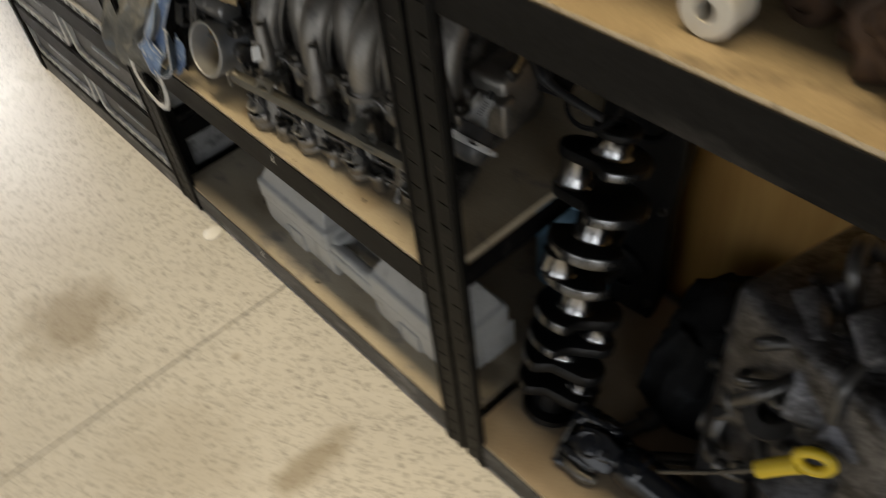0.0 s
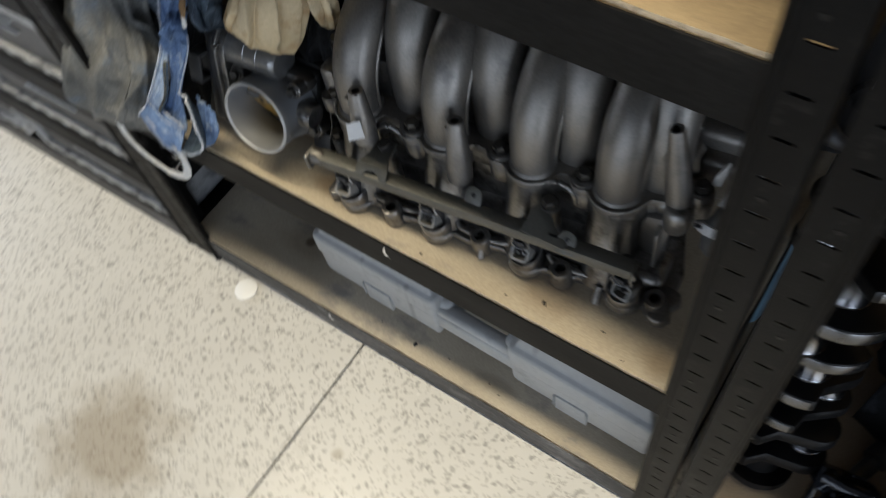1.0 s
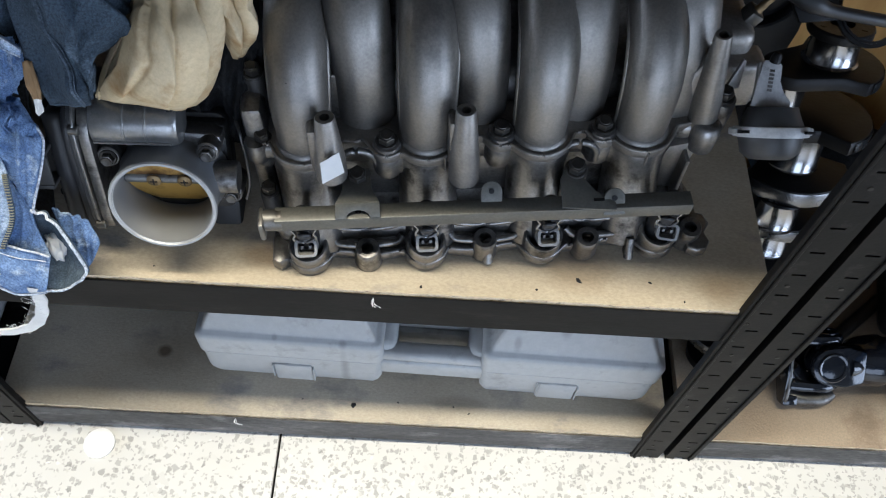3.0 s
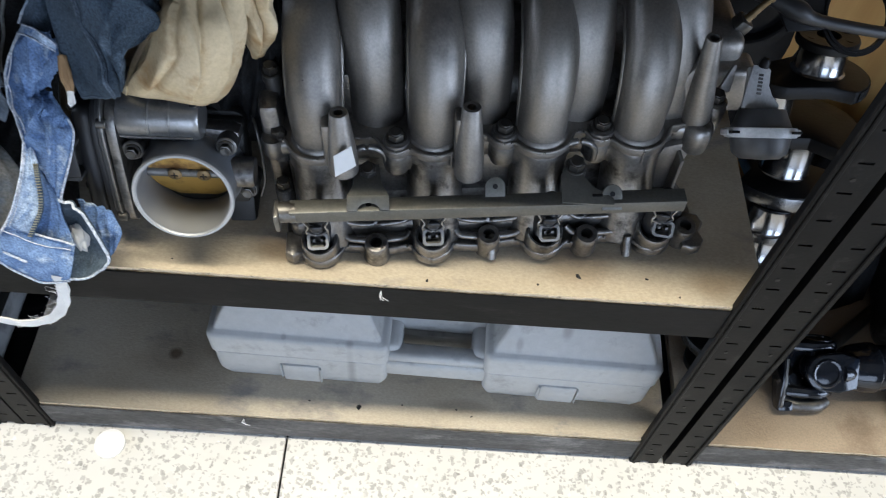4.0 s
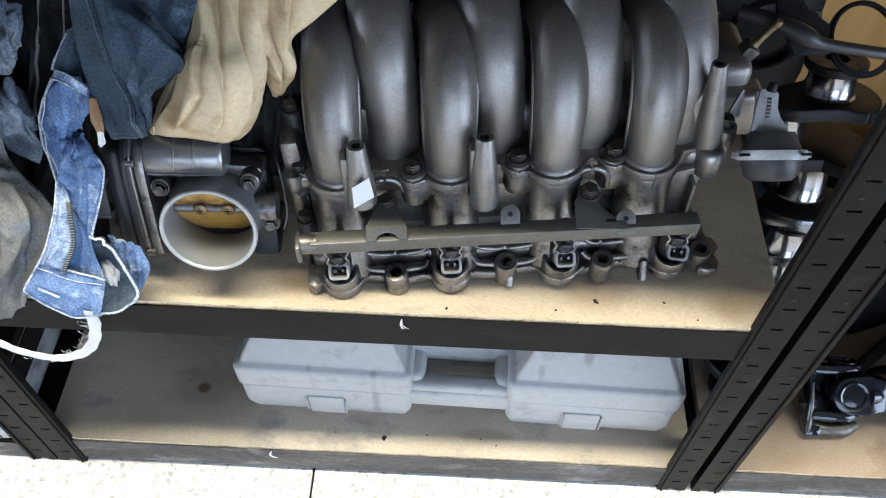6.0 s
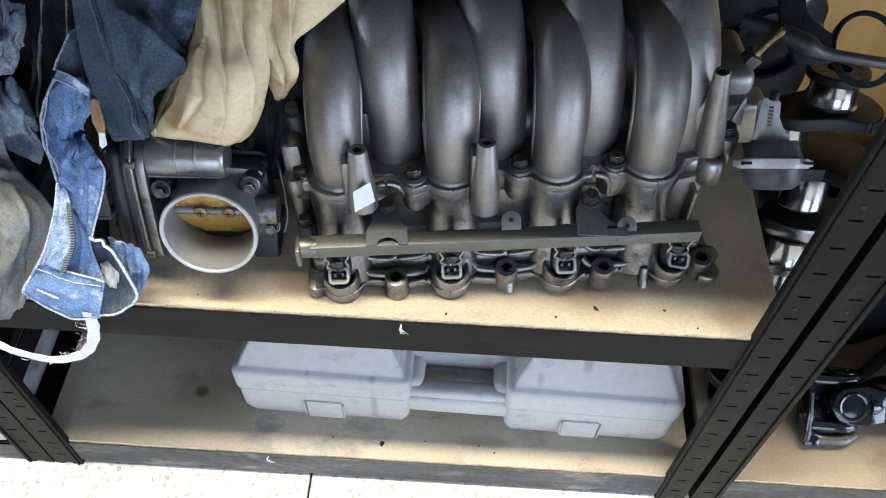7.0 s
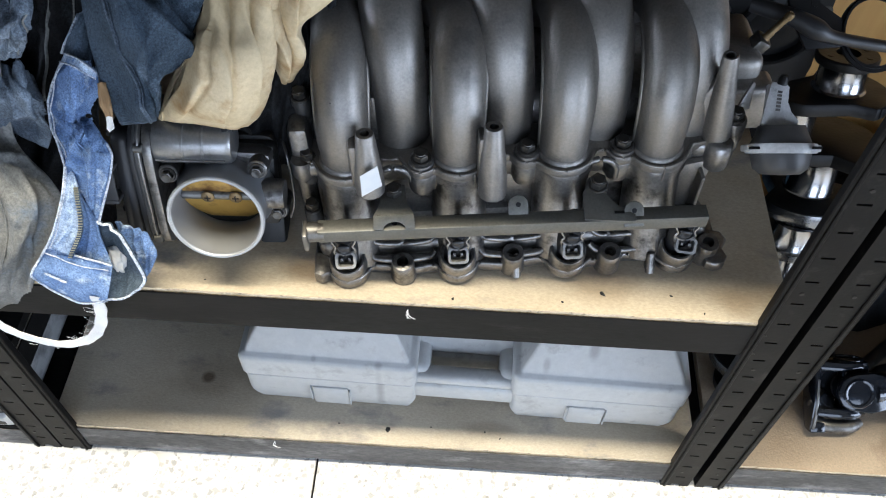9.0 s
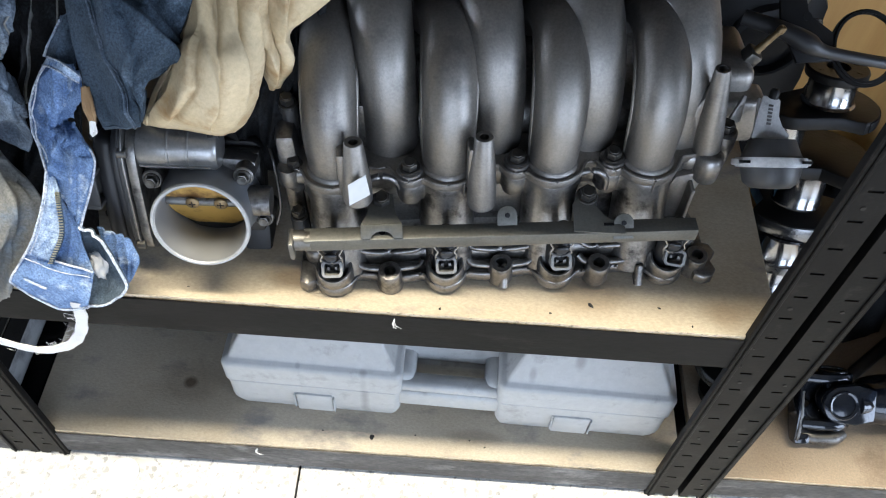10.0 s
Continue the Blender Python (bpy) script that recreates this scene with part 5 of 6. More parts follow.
# white tape that hangs in a loop from the jeans
strap = thing("cotton_tape", pose(0, 0, 0), "frayed white cotton tape hanging in a loop over the shelf edge", "tape")
b = bmesh.new()
path = spline([(-.203, -.026, .440), (-.210, -.022, .408), (-.223, -.020, .372), (-.243, -.019, .345), (-.272, -.019, .331), (-.298, -.020, .339), (-.316, -.022, .358), (-.327, -.022, .382), (-.332, -.018, .410)], 40)
prev = None
for i, q in enumerate(path):
    t = Vector(path[min(i + 1, 40)]) - Vector(path[max(i - 1, 0)])
    n = t.cross(Vector((0, 1, 0))).normalized() * (.0055 + .0006 * math.sin(i * 1.7))
    y = Vector((0, .0009, 0))
    ring = [b.verts.new(Vector(q) + n - y), b.verts.new(Vector(q) + n + y), b.verts.new(Vector(q) - n + y), b.verts.new(Vector(q) - n - y)]
    if prev:
        for k in range(4):
            b.faces.new((prev[k], prev[(k + 1) % 4], ring[(k + 1) % 4], ring[k]))
    prev = ring
part("tape", b, STRAP, strap, smooth=50)
b = bmesh.new()
rnd = random.Random(5)
for i in range(46):
    q = Vector(path[3 + i % 26])
    pts = [q + Vector((rnd.uniform(-.004, .004), -.002, rnd.uniform(.0, .006)))]
    for k in range(5):
        pts.append(pts[-1] + Vector((rnd.uniform(-.006, .006), rnd.uniform(-.002, .0015), rnd.uniform(-.004, .006))))
    tube(b, pts, .00013, 14, 3)
tagged(part("frayed_threads", b, STRAP, strap, "loose frayed white threads"), kind="stuff")

# ---------- crankshaft in the tall bay ----------
CR = pose(.522, .120, H1) @ pose(0, 0, 0, -17, 0, 0) @ pose(0, 0, 0, 0, -2, 0) @ pose(0, 0, 0, 0, 0, 20)
crank = thing("crankshaft", CR, "black oily engine crankshaft with polished journals standing on end", "crankshaft")


def web(z, turn, r=.060, th=.017, bright=True):
    b = bmesh.new()
    out = []
    for k in range(33):
        a = radians(180 + 78 - 156 * k / 32)
        out.append((r * math.cos(a), r * math.sin(a)))
    out += [(.006, .036), (.026, .032)]
    for k in range(11):
        a = radians(75 - 150 * k / 10)
        out.append((.040 + .029 * math.cos(a), .029 * math.sin(a)))
    out += [(.026, -.032), (.006, -.036)]
    plate(b, out, th, pose(0, 0, z, 0, 0, turn), .003)
    w = part("web", b, OILY, crank, smooth=35)
    b = bmesh.new()
    lathe(b, [(r + .0006, .002), (r + .0012, .004), (r + .0012, th - .004), (r + .0006, th - .002)], pose(0, 0, z, 0, 0, turn + 180 - 72), 32, 144)
    part("machined_rim", b, RIM_STEEL if bright else STEEL_DARK, w, "machined counterweight rim", smooth=40)


b = bmesh.new()
lathe(b, [(.030, 0), (.044, .002), (.044, .012), (.027, .014), (.027, .052)], None, 36)
part("rear_flange", b, OILY, crank, smooth=35)
for z, th, turn, r in ((.050, .018, -20, .058), (.098, .018, -16, .058), (.138, .016, 12, .055), (.184, .018, 20, .055), (.250, .018, 66, .056), (.300, .020, 80, .058), (.366, .016, 170, .062), (.426, .015, 176, .052)):
    web(z, turn, r, th)
for z0, z1, r, off, turn in ((.067, .099, .0225, .040, 0), (.115, .139, .0255, 0, 0), (.153, .185, .0225, .040, 24), (.201, .251, .0240, .004, 300), (.267, .301, .0225, .040, 226), (.319, .367, .0255, .0, 0), (.383, .427, .0225, .042, 172), (.442, .471, .0240, 0, 0)):
    b = bmesh.new()
    lathe(b, [(r + .003, z0), (r + .001, z0 + .0015), (r, z0 + .003), (r, z1 - .003), (r + .001, z1 - .0015), (r + .003, z1)], pose(off * math.cos(radians(turn)), off * math.sin(radians(turn)), 0), 40)
    part("crank_pin" if off > .02 else "main_journal", b, CHROME, crank, "polished steel journal", smooth=35)
b = bmesh.new()
lathe(b, [(.0300, .470), (.0310, .472), (.0310, .478), (.0295, .480), (.012, .480), (.011, .474), (0, .474)], None, 40)
nose = part("nose_flange", b, OILY, crank, smooth=35)
for k in range(6):
    hole(nose, pose(.0215 * math.cos(k * math.pi / 3), .0215 * math.sin(k * math.pi / 3), .480), .0032)

# ---------- driveshaft with universal joint on the bottom shelf ----------
ds = thing("drive_shaft", pose(.590, .100, H1 + .050, 0, 0, 2), "glossy black drive shaft with universal joint lying on the shelf", "drive shaft")
ALONG = pose(0, 0, 0, 0, 90, 0)
b = bmesh.new()
lathe(b, [(.021, .076), (.027, .082), (.031, .094), (.0335, .110), (.0335, .116), (.0305, .120), (.0305, .440)], ALONG, 36)
part("tube", b, OILY_BLUE, ds, smooth=35)
# joint axes: one pair of ears faces up to the front, the other down to the front
UP = Matrix(((1, 0, 0, .042), (0, .755, -.656, 0), (0, .656, .755, 0), (0, 0, 0, 1)))
DOWN = Matrix(((1, 0, 0, .042), (0, .656, -.755, 0), (0, -.755, -.656, 0), (0, 0, 0, 1)))
b = bmesh.new()
plate(b, [(-.013, -.040), (.013, -.040), (.018, -.012), (.018, .018), (.011, .050), (.006, .058), (-.006, .058), (-.011, .050), (-.018, .018), (-.018, -.012)], .007, DOWN @ pose(-.040, 0, 0, 0, -90, 0) @ pose(0, 0, 0, 0, 0, -90), .002)
fl = part("flange", b, OILY_BLUE, ds, "glossy black companion flange", smooth=35)
b = bmesh.new()
tube(b, [DOWN @ Vector((-.0425, -.0165, z)) for z in (-.012, .004, .020)] + [DOWN @ Vector((-.0425, -.0115, .048)), DOWN @ Vector((-.0425, -.004, .0575)), DOWN @ Vector((-.0425, .006, .0580))], .0022, 24, 8)
part("worn_edge", b, STEEL, fl, "bare worn steel edge", smooth=40)
b = bmesh.new()
box(b, -.046, -.026, -.010, .008, .046, .060, .003, 2, DOWN)
part("bolt_block", b, OILY_BLUE, fl, smooth=40)
b = bmesh.new()
bmesh.ops.create_icosphere(b, subdivisions=3, radius=.019, matrix=Matrix.Translation((.042, 0, 0)))
for mm in (UP, DOWN):
    lathe(b, [(.0105, -.036), (.0115, -.034), (.0115, .034), (.0105, .036)], mm, 22)
part("cross", b, OILY_BLUE, ds, smooth=45)


def ear_plate(mm, away, mt, side):
    """One rounded ear of a yoke with its bearing cap; away: the end at which it joins its yoke."""
    b = bmesh.new()
    out = [(-away * .025 * math.cos(radians(a)), .0245 * math.sin(radians(a))) for a in range(-90, 91, 15)]
    out += [(away * .018, .0265), (away * .042, .0200), (away * .042, -.0200), (away * .018, -.0265)]
    plate(b, out, .013, mm @ pose(0, 0, side * .0300 - .0065), .0045)
    tube(b, [mm @ Vector((away * .020, 0, side * .028)), mm @ Vector((away * .032, 0, side * .024)), mm @ Vector((away * .040, 0, side * .012))], .014, 12, 16)
    e = part("yoke_ear", b, mt, ds, smooth=40)
    b = bmesh.new()
    lathe(b, [(.0190, .0355), (.0192, .0375), (.0175, .0388), (.0150, .0380), (.0140, .0350), (.006, .0340), (0, .0345)], mm @ (pose(0, 0, 0) if side > 0 else pose(0, 0, 0, 180, 0, 0)), 32)
    part("bearing_cap", b, OILY_BLUE, e, "dished black bearing cap", smooth=35)


ear_plate(UP, 1, OILY_BLUE, 1)
ear_plate(UP, 1, OILY_BLUE, -1)
ear_plate(DOWN, -1, OILY_BLUE, 1)
ear_plate(DOWN, -1, OILY_BLUE, -1)
b = bmesh.new()
tube(b, [(.006, -.034, -.030, .006), (.018, -.040, -.032, .0085), (.036, -.041, -.034, .0095), (.054, -.038, -.034, .0095), (.064, -.033, -.032, .007)], .009, 20, 14)
part("fork_arm", b, STEEL, ds, "worn bare steel fork arm", smooth=50)

# ---------- thin engine parts stood behind the manifold's end ----------
def ring_plate(bm, cx, cy, ro, ri, th, seg=36):
    a = [[bm.verts.new((cx + r * math.cos(2 * math.pi * k / seg), cy + r * math.sin(2 * math.pi * k / seg), z)) for k in range(seg)] for r, z in ((ro, 0), (ro, th), (ri, th), (ri, 0))]
    for i in range(4):
        p, q = a[i], a[(i + 1) % 4]
        for k in range(seg):
            j = (k + 1) % seg
            bm.faces.new((p[k], p[j], q[j], q[k]))


gk = thing("bracket_plate", pose(.497, .222, .580, 40, 4, 10), "thin black steel bracket with a large round hole and pipe", "bracket")
b = bmesh.new()
ring_plate(b, 0, 0, .036, .0315, .003)
ring_plate(b, 0, .001, .0335, .0312, .0045)
plate(b, [(-.034, -.012), (-.034, .014), (-.058, .030), (-.066, .075), (-.088, .080), (-.086, .020), (-.070, -.014)], .004, None, .001)
part("plate", b, OILY, gk, smooth=35)
for cx, cy in ((-.052, .006), (-.060, .028)):
    b = bmesh.new()
    lathe(b, [(.0042, .0041), (.0042, .0046)], pose(cx, cy, 0), 16)
    part("hole", b, OILY, gk)
b = bmesh.new()
tube(b, [(-.115, .030, -.010, .007), (-.085, .014, .008, .008), (-.066, .002, .014, .0095), (-.050, -.005, .014, .0060), (-.010, -.012, .014, .0055), (.022, -.016, .012, .0055)], .007, 24, 16)
part("pipe", b, PLASTIC, gk, "matt black pipe", smooth=60)
b = bmesh.new()
rod(b, (-.030, .050, -.06), (-.026, .110, .02), .0065)
part("rod", b, STEEL_BRIGHT, gk, smooth=40)
nip = thing("hose_nipple", Matrix.Translation((.3930, .200, .5915)) @ Vector((.0160, 0, .0300)).to_track_quat("Z", "Y").to_matrix().to_4x4() @ Matrix.Diagonal((.85, .85, .78, 1)), "small brass-plated hose nipple on a dark block", "pipe fitting")
b = bmesh.new()
lathe(b, [(.0050, -.006), (.0042, -.004), (.0042, .003), (.0036, .004), (.0036, .026), (.0046, .027), (.0046, .032), (.0034, .0345), (.0020, .0345), (.0020, .020)], None, 20)
part("nipple", b, BRASS_DULL, nip, smooth=35)
b = bmesh.new()
box(b, -.010, .010, -.008, .008, -.026, -.006, .003, 2)
tube(b, [(0, 0, -.02), (.002, .004, -.06), (.006, .02, -.12), (.012, .05, -.20)], .0035, 14, 10)
part("block", b, BOLT, nip, smooth=40)
# made-up black cover shape, leaning there to darken the back of the tall bay
tc = thing("bay_back_filler", pose(.468, .352, H1, -3, 0, 4), "added black cover shape filling the dark back of the bay", "engine part")
b = bmesh.new()
plate(b, [(-.060, 0), (.055, 0), (.066, .08), (.058, .22), (.070, .34), (.064, .44), (.030, .500), (-.030, .505), (-.068, .46), (-.072, .33), (-.056, .20), (-.070, .07)], .034, pose(0, .034, 0, 90, 0, 0), .006)
part("cover", b, OILY, tc, smooth=35)
for x, z, r in ((0, .10, .040), (.005, .40, .046)):
    b = bmesh.new()
    lathe(b, [(r, 0), (r, .012), (r - .006, .014), (r - .008, .004), (0, .004)], pose(x, 0, z, 90, 0, 0), 30)
    part("round_boss", b, OILY, tc, smooth=35)
for x, z in ((-.052, .03), (.050, .04), (-.050, .22), (.050, .24), (-.060, .42), (.056, .42), (0, .488)):
    bolt(tc, (x, 0, z), (0, -1, 0), .006, .006)

# ---------- bottle and cloth deep in the bays ----------
# first jug is made up: its blue stands for daylight on the case's end
bt = bmesh.new()
box(bt, -.06, .06, -.045, .045, 0, .20, .018, 3)
lathe(bt, [(.022, .195), (.022, .225), (.018, .228)], None, 20)
tagged(part("plastic_jug", bt, BLUE_PLASTIC, m=pose(.385, .335, H1), smooth=40), "blue jug shape in place of the daylit blue case end", "jug")
bt = bmesh.new()
box(bt, -.05, .05, -.05, .05, 0, .17, .018, 3)
lathe(bt, [(.02, .165), (.02, .19), (.016, .193)], None, 20)
tagged(part("plastic_jug", bt, BLUE_PLASTIC, m=pose(-.325, .33, H1), smooth=40), "small blue plastic jug at the back of the shelf", "jug")

# ---------- gearbox lump and loose parts in the tall bay ----------
def casting(name, m, sx, sy, sz, mt, label, seed, lumps=9):
    """A rough cast housing: a bevelled body with bosses, ribs and bolt heads."""
    t = thing(name, m, label, "engine part")
    rnd = random.Random(seed)
    b = bmesh.new()
    bmesh.ops.create_icosphere(b, subdivisions=4, radius=1.0)
    for v in b.verts:
        p = v.co
        k = (abs(p.x) ** 4 + abs(p.y) ** 4 + abs(p.z) ** 4) ** -.25
        q = p * k
        d = 1 + .10 * noise.noise(q * 2.1 + Vector((seed, 0, 0))) + .04 * noise.noise(q * 6 + Vector((0, seed, 0)))
        v.co = Vector((q.x * sx * d, q.y * sy * d, max(0, sz + q.z * sz * d)))
    part("housing", b, mt, t, smooth=50)
    for k in range(lumps):
        a = rnd.uniform(-2.8, -.3)
        p = Vector((sx * math.cos(a) * .95, sy * math.sin(a) * .95, sz * rnd.uniform(.5, 1.8)))
        n = Vector((math.cos(a), math.sin(a), rnd.uniform(-.2, .6)))
        b = bmesh.new()
        r = rnd.uniform(.012, .024)
        lathe(b, [(r, -.02), (r * .95, .016), (r * .8, .02), (r * .4, .02), (r * .4, .01), (0, .01)], frame_to(p, p + n)[0], 16)
        part("boss", b, mt, t, smooth=40)
        if k % 3 == 0:
            bolt(t, p + n.normalized() * .02 + Vector((.03, 0, .01)), n, .007, .008)
    for k in range(3):
        b = bmesh.new()
        zz = sz * (.5 + .5 * k)
        tube(b, [(-sx * 1.0, -sy * .4, zz), (-sx * .6, -sy * 1.0, zz + .01), (sx * .5, -sy * 1.02, zz), (sx * 1.0, -sy * .4, zz + .02)], .009, 20, 8)
        part("rib", b, mt, t, smooth=60)
    return t


def assembly(name, m, reach, label, seed, count=26):
    """A dismantled engine unit: a core with covers, flanges, pipes and bolts turned every way."""
    t = thing(name, m, label, "engine part")
    rnd = random.Random(seed)
    rx, ry, rz = reach
    b = bmesh.new()
    box(b, -rx * .72, rx * .72, -ry * .7, ry * .7, 0, rz * 1.5, .02, 3)
    part("core", b, GREASY, t, smooth=40)
    for k in range(count):
        a, el = rnd.uniform(-3.0, .0), rnd.uniform(.1, 1.25)
        n = Vector((math.cos(a) * math.cos(el), math.sin(a) * math.cos(el), math.sin(el)))
        p = Vector((n.x * rx * .8, n.y * ry * .8, rz * .35 + n.z * rz * 1.25))
        fm = frame_to(p, p + n)[0] @ pose(0, 0, 0, rnd.uniform(-25, 25), rnd.uniform(-25, 25), rnd.uniform(0, 180))
        b = bmesh.new()
        kind = k % 4
        if kind == 0:
            w, h, d = rnd.uniform(.02, .045), rnd.uniform(.015, .03), rnd.uniform(.015, .04)
            box(b, -w, w, -h, h, -.04, d, .005, 2, fm)
            part("cover", b, GREASY, t, smooth=40)
        elif kind == 1:
            r = rnd.uniform(.014, .030)
            lathe(b, [(r, -.03), (r, .012), (r * 1.3, .013), (r * 1.3, .020), (r * .7, .021), (r * .65, .004), (0, .004)], fm, 22)
            part("flange", b, (GREASY, STEEL_DARK)[k % 2], t, smooth=35)
        elif kind == 2:
            q = [fm @ Vector((0, 0, -.02)), fm @ Vector((.01, 0, .03)), fm @ Vector((.045, .01, .038)), fm @ Vector((.07, .015, .0))]
            tube(b, q, rnd.uniform(.006, .011), 16, 10)
            part("pipe", b, STEEL_DARK, t, smooth=60)
        else:
            b.free()
            bolt(t, p + n * .01, n, .008, .010)
    return t


assembly("gearbox", pose(.875, .235, H1, 0, 0, -14), (.16, .15, .29), "greasy grey dismantled gearbox on the bottom shelf", 3, 64)
assembly("cylinder_cover", pose(1.15, .20, H1, 0, 0, 10), (.10, .15, .26), "oily cast engine cover with pipes on the bottom shelf", 9, 22)
bg = bmesh.new()
bmesh.ops.create_icosphere(bg, subdivisions=4, radius=1.0)
for v in bg.verts:
    d = 1 + .22 * noise.noise(v.co * 2.4) + .10 * noise.noise(v.co * 6)
    v.co = Vector((v.co.x * .085 * d, v.co.y * .08 * d, max(0, .10 + v.co.z * .11 * d)))
rag = thing("oily_rag", pose(.675, .33, H1), "crumpled dark oily rag on the bottom shelf", "rag")
part("cloth", bg, BLACK_CLOTH, rag, smooth=60)
cloth("corner", [[(-.06, -.05, .16), (-.01, -.075, .17), (.05, -.06, .15)], [(-.07, -.085, .10), (-.01, -.105, .11), (.06, -.085, .09)], [(-.075, -.10, .02), (0, -.125, .02), (.07, -.10, .015)]], BLACK_CLOTH, "dark rag corner", ((.008, 1.6, .5, .2),), seed=31, parent=rag, nu=30, nv=30)
yt = thing("dipstick_handle", pose(.870, .085, .385, 0, 40, 20), "yellow plastic dipstick handle", "handle")
b = bmesh.new()
tube(b, [(0, 0, -.03), (0, 0, 0), (.002, 0, .02)], .010, 10, 12)
ringv = tube(b, [(.002 + .016 * math.cos(a * math.pi / 6), 0, .036 + .016 * math.sin(a * math.pi / 6)) for a in range(13)], .006, 26, 10, side=(0, 1, 0))
part("grip", b, YELLOW_MATT, yt, smooth=60)
b = bmesh.new()
tube(b, [(0, 0, -.028), (.004, .01, -.10), (.01, .03, -.20)], .003, 12, 8)
part("wire", b, STEEL_DARK, yt, smooth=60)
for k, (x, y, rz, ln, r) in enumerate(((.60, .10, 70, .16, .011), (.655, .16, 40, .22, .009), (.745, .06, 15, .14, .012))):
    b = bmesh.new()
    rod(b, (0, 0, r), (ln, 0, r), r)
    lathe(b, [(r * 1.5, 0), (r * 1.5, .02)], pose(ln * .8, 0, r * 1.5, 0, 90, 0), 18)
    tagged(part("steel_shaft", b, STEEL_DARK, m=pose(x, y - .03 if k < 2 else y, H1, 0, 0, rz), smooth=40), "short oily dark steel shaft on the board", "shaft", "loose shafts")

# ---------- things on the upper shelves ----------
tub = thing("food_tub", pose(.253, .024, H3, 0, 0, 12) @ Matrix.Scale(.9, 4), "round yellow plastic tub with a potato picture on its lid", "food tub")
b = bmesh.new()
lathe(b, [(.048, 0), (.050, .001), (.060, .020), (.061, .022)], None, 60)
part("tub", b, YELLOW, tub, smooth=40)
b = bmesh.new()
lathe(b, [(.0625, .019), (.0665, .020), (.0672, .022), (.0665, .0245), (.0640, .0255), (.0620, .0245), (.0, .0245)], None, 72)
lid = part("lid", b, YELLOW, tub, "glossy yellow lid", smooth=35)
rnd = random.Random(12)
b = bmesh.new()
plate(b, [(.0575 * math.cos(radians(v)), .0575 * math.sin(radians(v))) for v in range(52, 309, 6)], .0002, pose(0, 0, .0246))
part("printed_ground", b, PRINT_BROWN, lid)
spots = []
for k in range(900):
    a, rr = rnd.uniform(0, 6.283), .0505 * math.sqrt(rnd.random())
    x, y = rr * math.cos(a), rr * math.sin(a)
    if x < .029 and all((x - p) ** 2 + (y - q) ** 2 > .000138 for p, q in spots):
        spots.append((x, y))
for k, (x, y) in enumerate(spots):
    turn = rnd.uniform(0, 180)
    r = rnd.uniform(.0072, .0088)
    for size, mt, up in ((1, POTATO, 0), (.78, POTATO_B, .00035)):
        b = bmesh.new()
        out = [(size * r * (1 + .10 * math.sin(2 * v + k)) * math.cos(v), size * r * .82 * math.sin(v)) for v in [i * math.pi / 10 for i in range(20)]]
        plate(b, out, .0003, pose(x - .0008 * (1 - size), y + .004 * (1 - size), .0249 + .0001 * (k % 3) + up, 0, 0, turn))
        part("printed_potato", b, mt, lid)
for k in range(26):
    a, rr = rnd.uniform(0, 6.283), .052 * math.sqrt(rnd.random())
    x, y = min(.031, rr * math.cos(a)), rr * math.sin(a)
    for turn in (-35, 0, 35):
        b = bmesh.new()
        plate(b, [(0, 0), (.0012, .002), (.0006, .0052), (-.0006, .0052), (-.0012, .002)], .0002, pose(x, y, .0257, 0, 0, 40 * k + turn))
        part("printed_herb", b, HERB, lid)
# plain bars in place of the brand panel, and its shield
for x, y, w, h, mt in ((-.018, -.010, .040, .010, PRINT_TEAL), (-.014, -.0085, .032, .0065, PAPER), (-.014, .003, .026, .0060, PAPER)):
    b = bmesh.new()
    plate(b, [(x, y), (x + w, y + .004), (x + w, y + h + .004), (x, y + h)], .0003, pose(0, 0, .0258 + (.0003 if mt is PAPER else 0)))
    part("printed_panel", b, mt, lid)
for size, mt, up in ((1, PAPER, 0), (.68, PRINT_RED, .0003)):
    b = bmesh.new()
    plate(b, [(.0065 * size * px, .0075 * size * py) for px, py in ((-1, 1), (-1, -.1), (0, -1), (1, -.1), (1, 1))], .0003, pose(-.0230, -.0010, .0258 + up, 0, 0, 14))
    part("printed_shield", b, mt, lid)


def words(text, size, m, mt, parent):
    cu = bpy.data.curves.new("words", "FONT")
    cu.body, cu.size, cu.align_x, cu.extrude = text, size, "CENTER", .0001
    ob = bpy.data.objects.new("words", cu)
    me = bpy.data.meshes.new_from_object(ob)
    bpy.data.objects.remove(ob)
    me.materials.append(mt)
    o = new("words", me)
    o.parent, o.matrix_basis = parent, m
    return o


for ch_i, ch in enumerate("tastes best with us"):
    if ch != " ":
        a = radians(-90 - 52 + ch_i * 4.3)
        words(ch, .0052, pose(.0575 * math.cos(a), .0575 * math.sin(a), .0262, 0, 0, math.degrees(a) + 90), PAPER, lid)

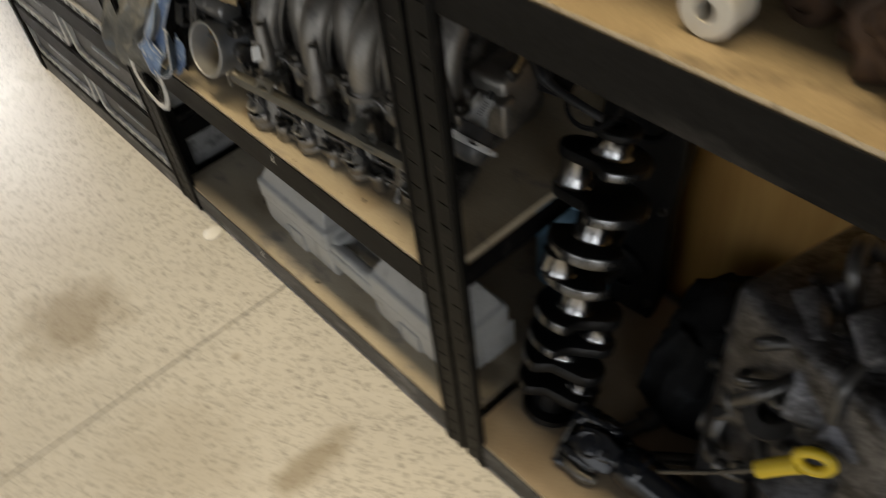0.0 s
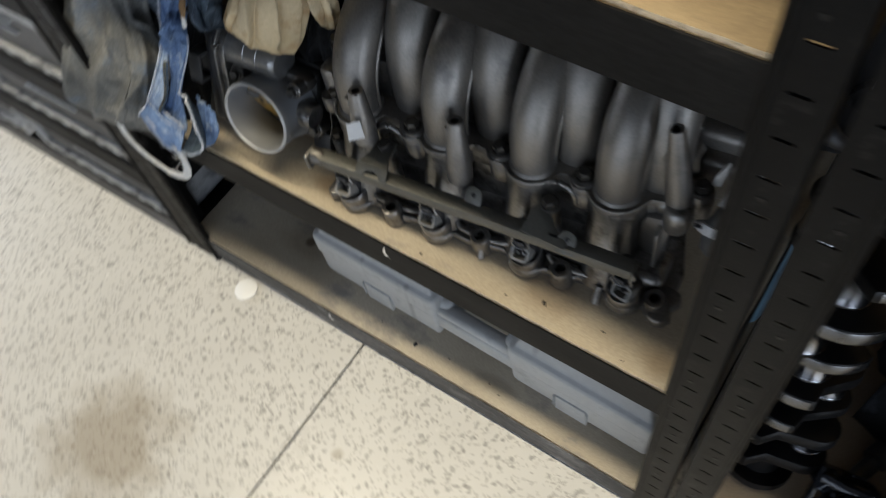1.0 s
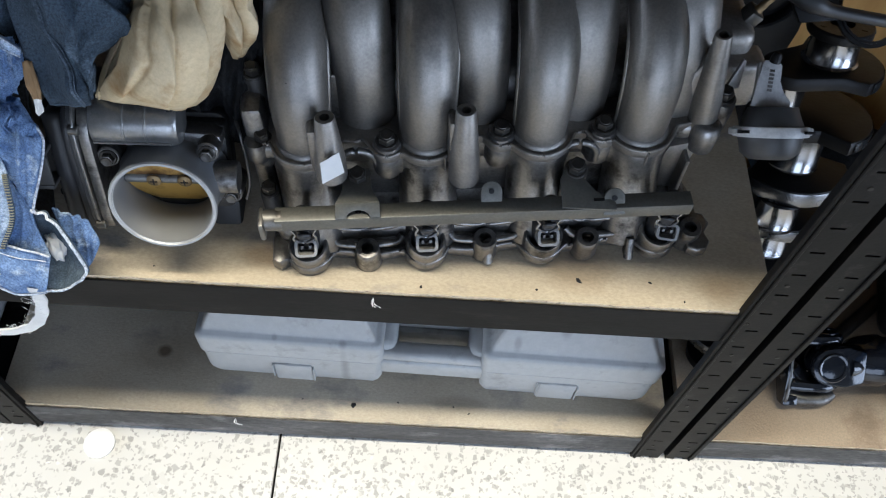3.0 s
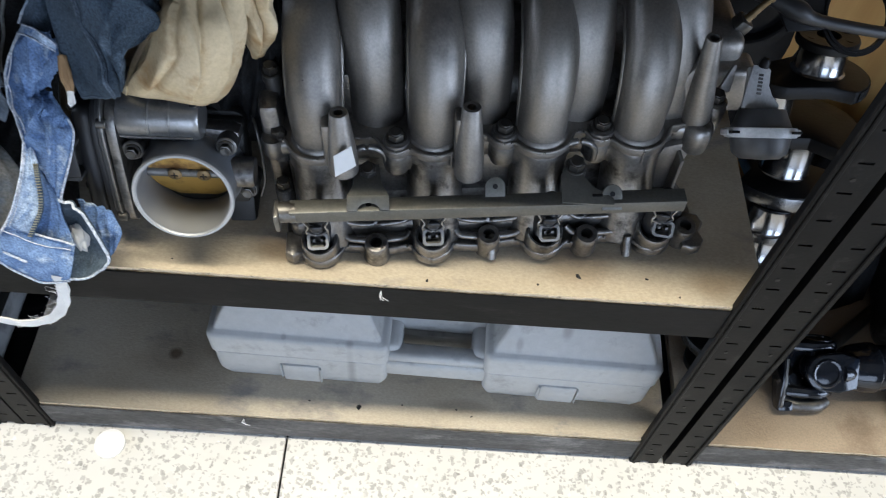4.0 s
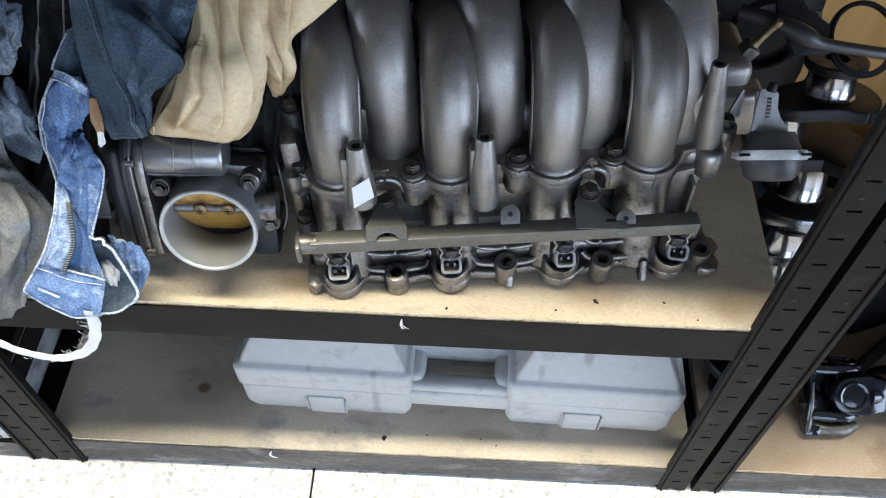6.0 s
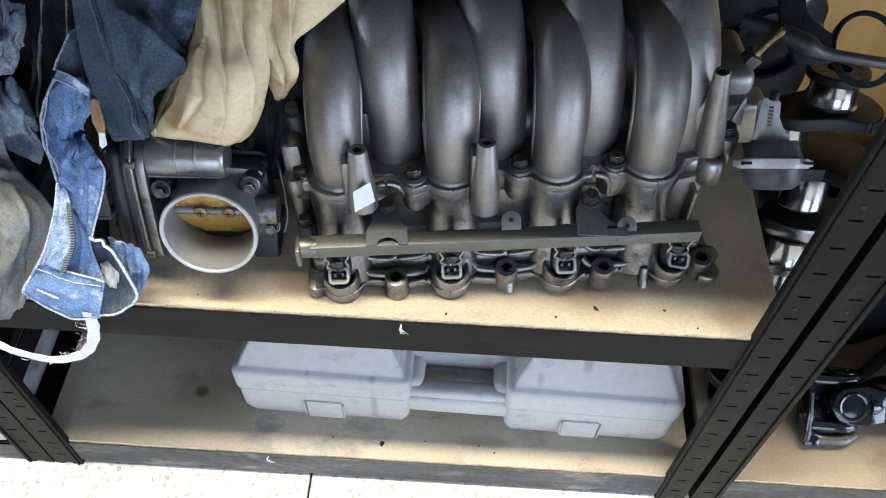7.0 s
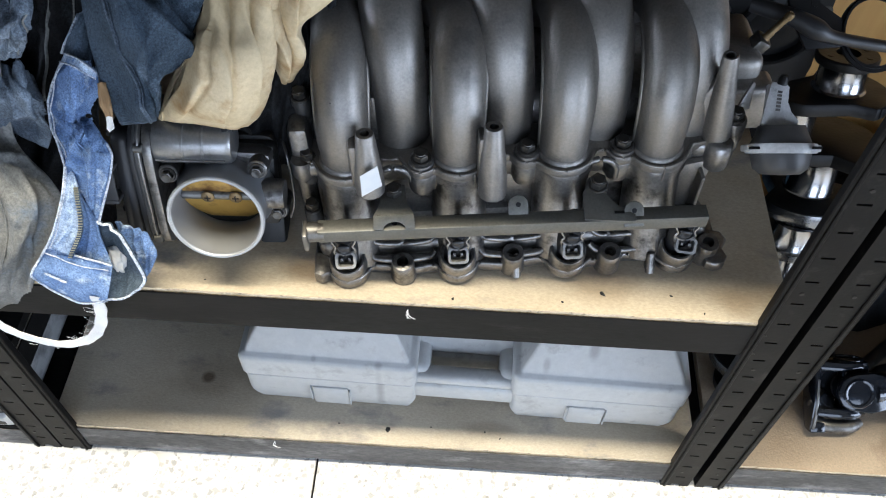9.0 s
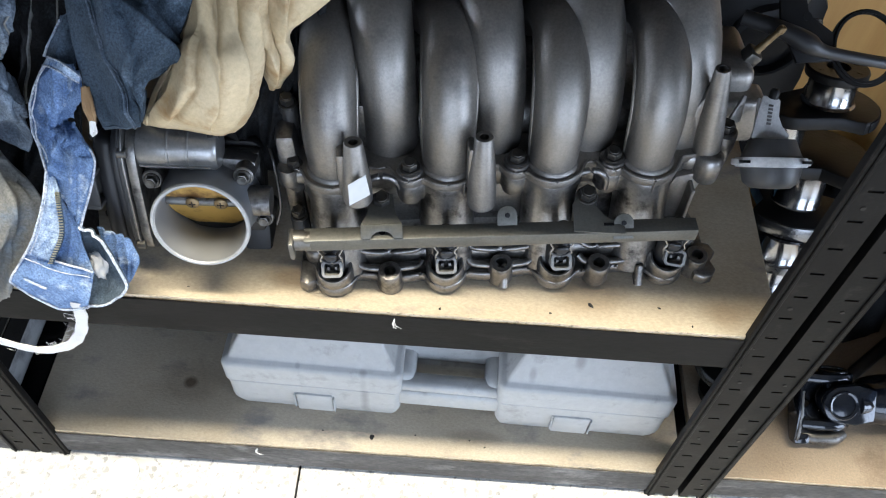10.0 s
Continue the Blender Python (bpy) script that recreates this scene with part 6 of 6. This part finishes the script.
cap = thing("nylon_bush", pose(.732, .066, H3, 0, 0, 0) @ Matrix.Scale(.82, 4), "pale nylon bush lying on its side on the shelf", "bush")
b = bmesh.new()
lathe(b, [(.010, 0), (.024, 0), (.026, .002), (.026, .034), (.024, .036), (.012, .036), (.011, .030), (.010, 0)], pose(0, -.02, .026, -90, 0, 0) @ pose(0, 0, -.02), 30)
part("ring", b, PALE, cap, smooth=35)
for k, (x, y, rz, sx, sz) in enumerate(((.80, .15, 20, .07, .03), (.885, .085, -15, .055, .024), (.70, .18, 40, .05, .035), (.60, .125, -20, .045, .016), (.67, .135, 15, .03, .02), (.83, .112, 30, .035, .02), (.93, .17, 10, .06, .035), (.76, .26, -8, .07, .05), (.64, .29, 30, .06, .04), (.88, .28, 12, .06, .05))):
    casting("cast_bracket", pose(x, y, H3, 0, 0, rz), sx, .04, sz, RUST, "rusty brown cast bracket on the upper shelf", 30 + k, 4)
b = bmesh.new()
tube(b, [(.56, .12, H3 + .006), (.63, .075, H3 + .006), (.70, .085, H3 + .006), (.77, .14, H3 + .006), (.86, .15, H3 + .008)], .006, 40, 10)
tagged(part("rubber_hose", b, PLASTIC, smooth=60), "thin black rubber hose lying on the upper shelf", "hose")

# ---------- grey crates in the far rack ----------
def crate(m, label):
    t = thing("plastic_crate", m, label, "crate", "grey crates")
    w, h = .352, .136
    b = bmesh.new()
    box(b, -w / 2, w / 2, .012, .30, 0, h, .012, 2)
    part("body", b, CRATE, t, smooth=40)
    b = bmesh.new()
    o, q = rounded(-w / 2, w / 2, .004, h - .002, .030, 6), rounded(-w / 2 + .016, w / 2 - .016, .020, h - .018, .020, 6)
    pr = [[b.verts.new((x, y, z)) for x, z in src] for src, y in ((o, .012), (o, .0), (q, .0), (q, .028))]
    for a, c in zip(pr, pr[1:]):
        k = len(a)
        for i in range(k):
            b.faces.new((a[i], a[(i + 1) % k], c[(i + 1) % k], c[i]))
    part("front_rim", b, CRATE_RIM, t, "pale worn rounded rim", smooth=40)
    b = bmesh.new()
    plate(b, rounded(-w / 2 + .018, w / 2 - .018, .022, h - .020, .018, 5), .002, pose(0, .010, 0, 90, 0, 0))
    part("front_panel", b, PLASTIC_GREY, t)
    b = bmesh.new()
    box(b, -.060, .060, .0035, .012, .086, .092, .002, 2)
    box(b, -.060, .060, .0035, .012, .066, .071, .002, 2)
    part("grip", b, CRATE_RIM, t, smooth=40)
    for k in range(8):
        b = bmesh.new()
        box(b, -.1485 + k * .0396, -.1275 + k * .0396, -.0006, .0030, .0065, .0145)
        part("vent_slot", b, OILY, t)
    return t


one = None
for z in (.047, .202, .362):
    for x in (-.985, -.605):
        p = pose(x, .006, z, 0, 0, 0)
        if one is None:
            one = crate(p, "stacked grey plastic crate with rounded front rim")
        else:
            copy_thing(one, p)

# ---------- litter ----------
b = bmesh.new()
lathe(b, [(.0, .0), (.018, 0), (.0195, .001), (.0195, .003), (.017, .004), (.0, .0042)], pose(0, 0, 0, 0, 0, 0), 30)
tagged(part("bottle_cap", b, CAP_WHITE, m=pose(-.281, -.020, .0005, 3, -2, 0), smooth=40), "flat white plastic cap on the floor", "cap")
rnd = random.Random(77)
for x, y, z, s in ((.264, .028, H2, .0035), (.044, .026, H1, .0045), (.120, .012, H2, .0018), (.170, .030, H1, .0018), (.225, .016, H2, .0016), (.330, .030, H2, .0016), (-.02, .03, H1, .0015), (.36, .012, H2, .0013), (.10, .032, H1, .0016), (-.12, .018, H2, .0012), (.19, .022, H1, .0014)):
    b = bmesh.new()
    bmesh.ops.create_icosphere(b, subdivisions=1, radius=s)
    for v in b.verts:
        v.co = Vector((v.co.x * rnd.uniform(.4, 1), v.co.y * rnd.uniform(.5, 1.5), max(0, v.co.z * .5)))
    tagged(part("dirt_crumb", b, OILY, m=pose(x, y, z, 0, 0, rnd.uniform(0, 180))), "dark crumb of dirt on the board", "dirt", "crumbs")
for x, y, z in ((.078, .0015, H2 - .006), (-.10, .0015, H1 - .004)):
    b = bmesh.new()
    for k in range(5):
        tube(b, [(0, 0, 0), (rnd.uniform(-.003, .004), -.003, -.006), (rnd.uniform(-.002, .008), -.004, -.011)], .00022, 6, 4)
    tagged(part("loose_thread", b, STRAP, m=pose(x, y, z)), "pale thread caught on the shelf edge", "thread")
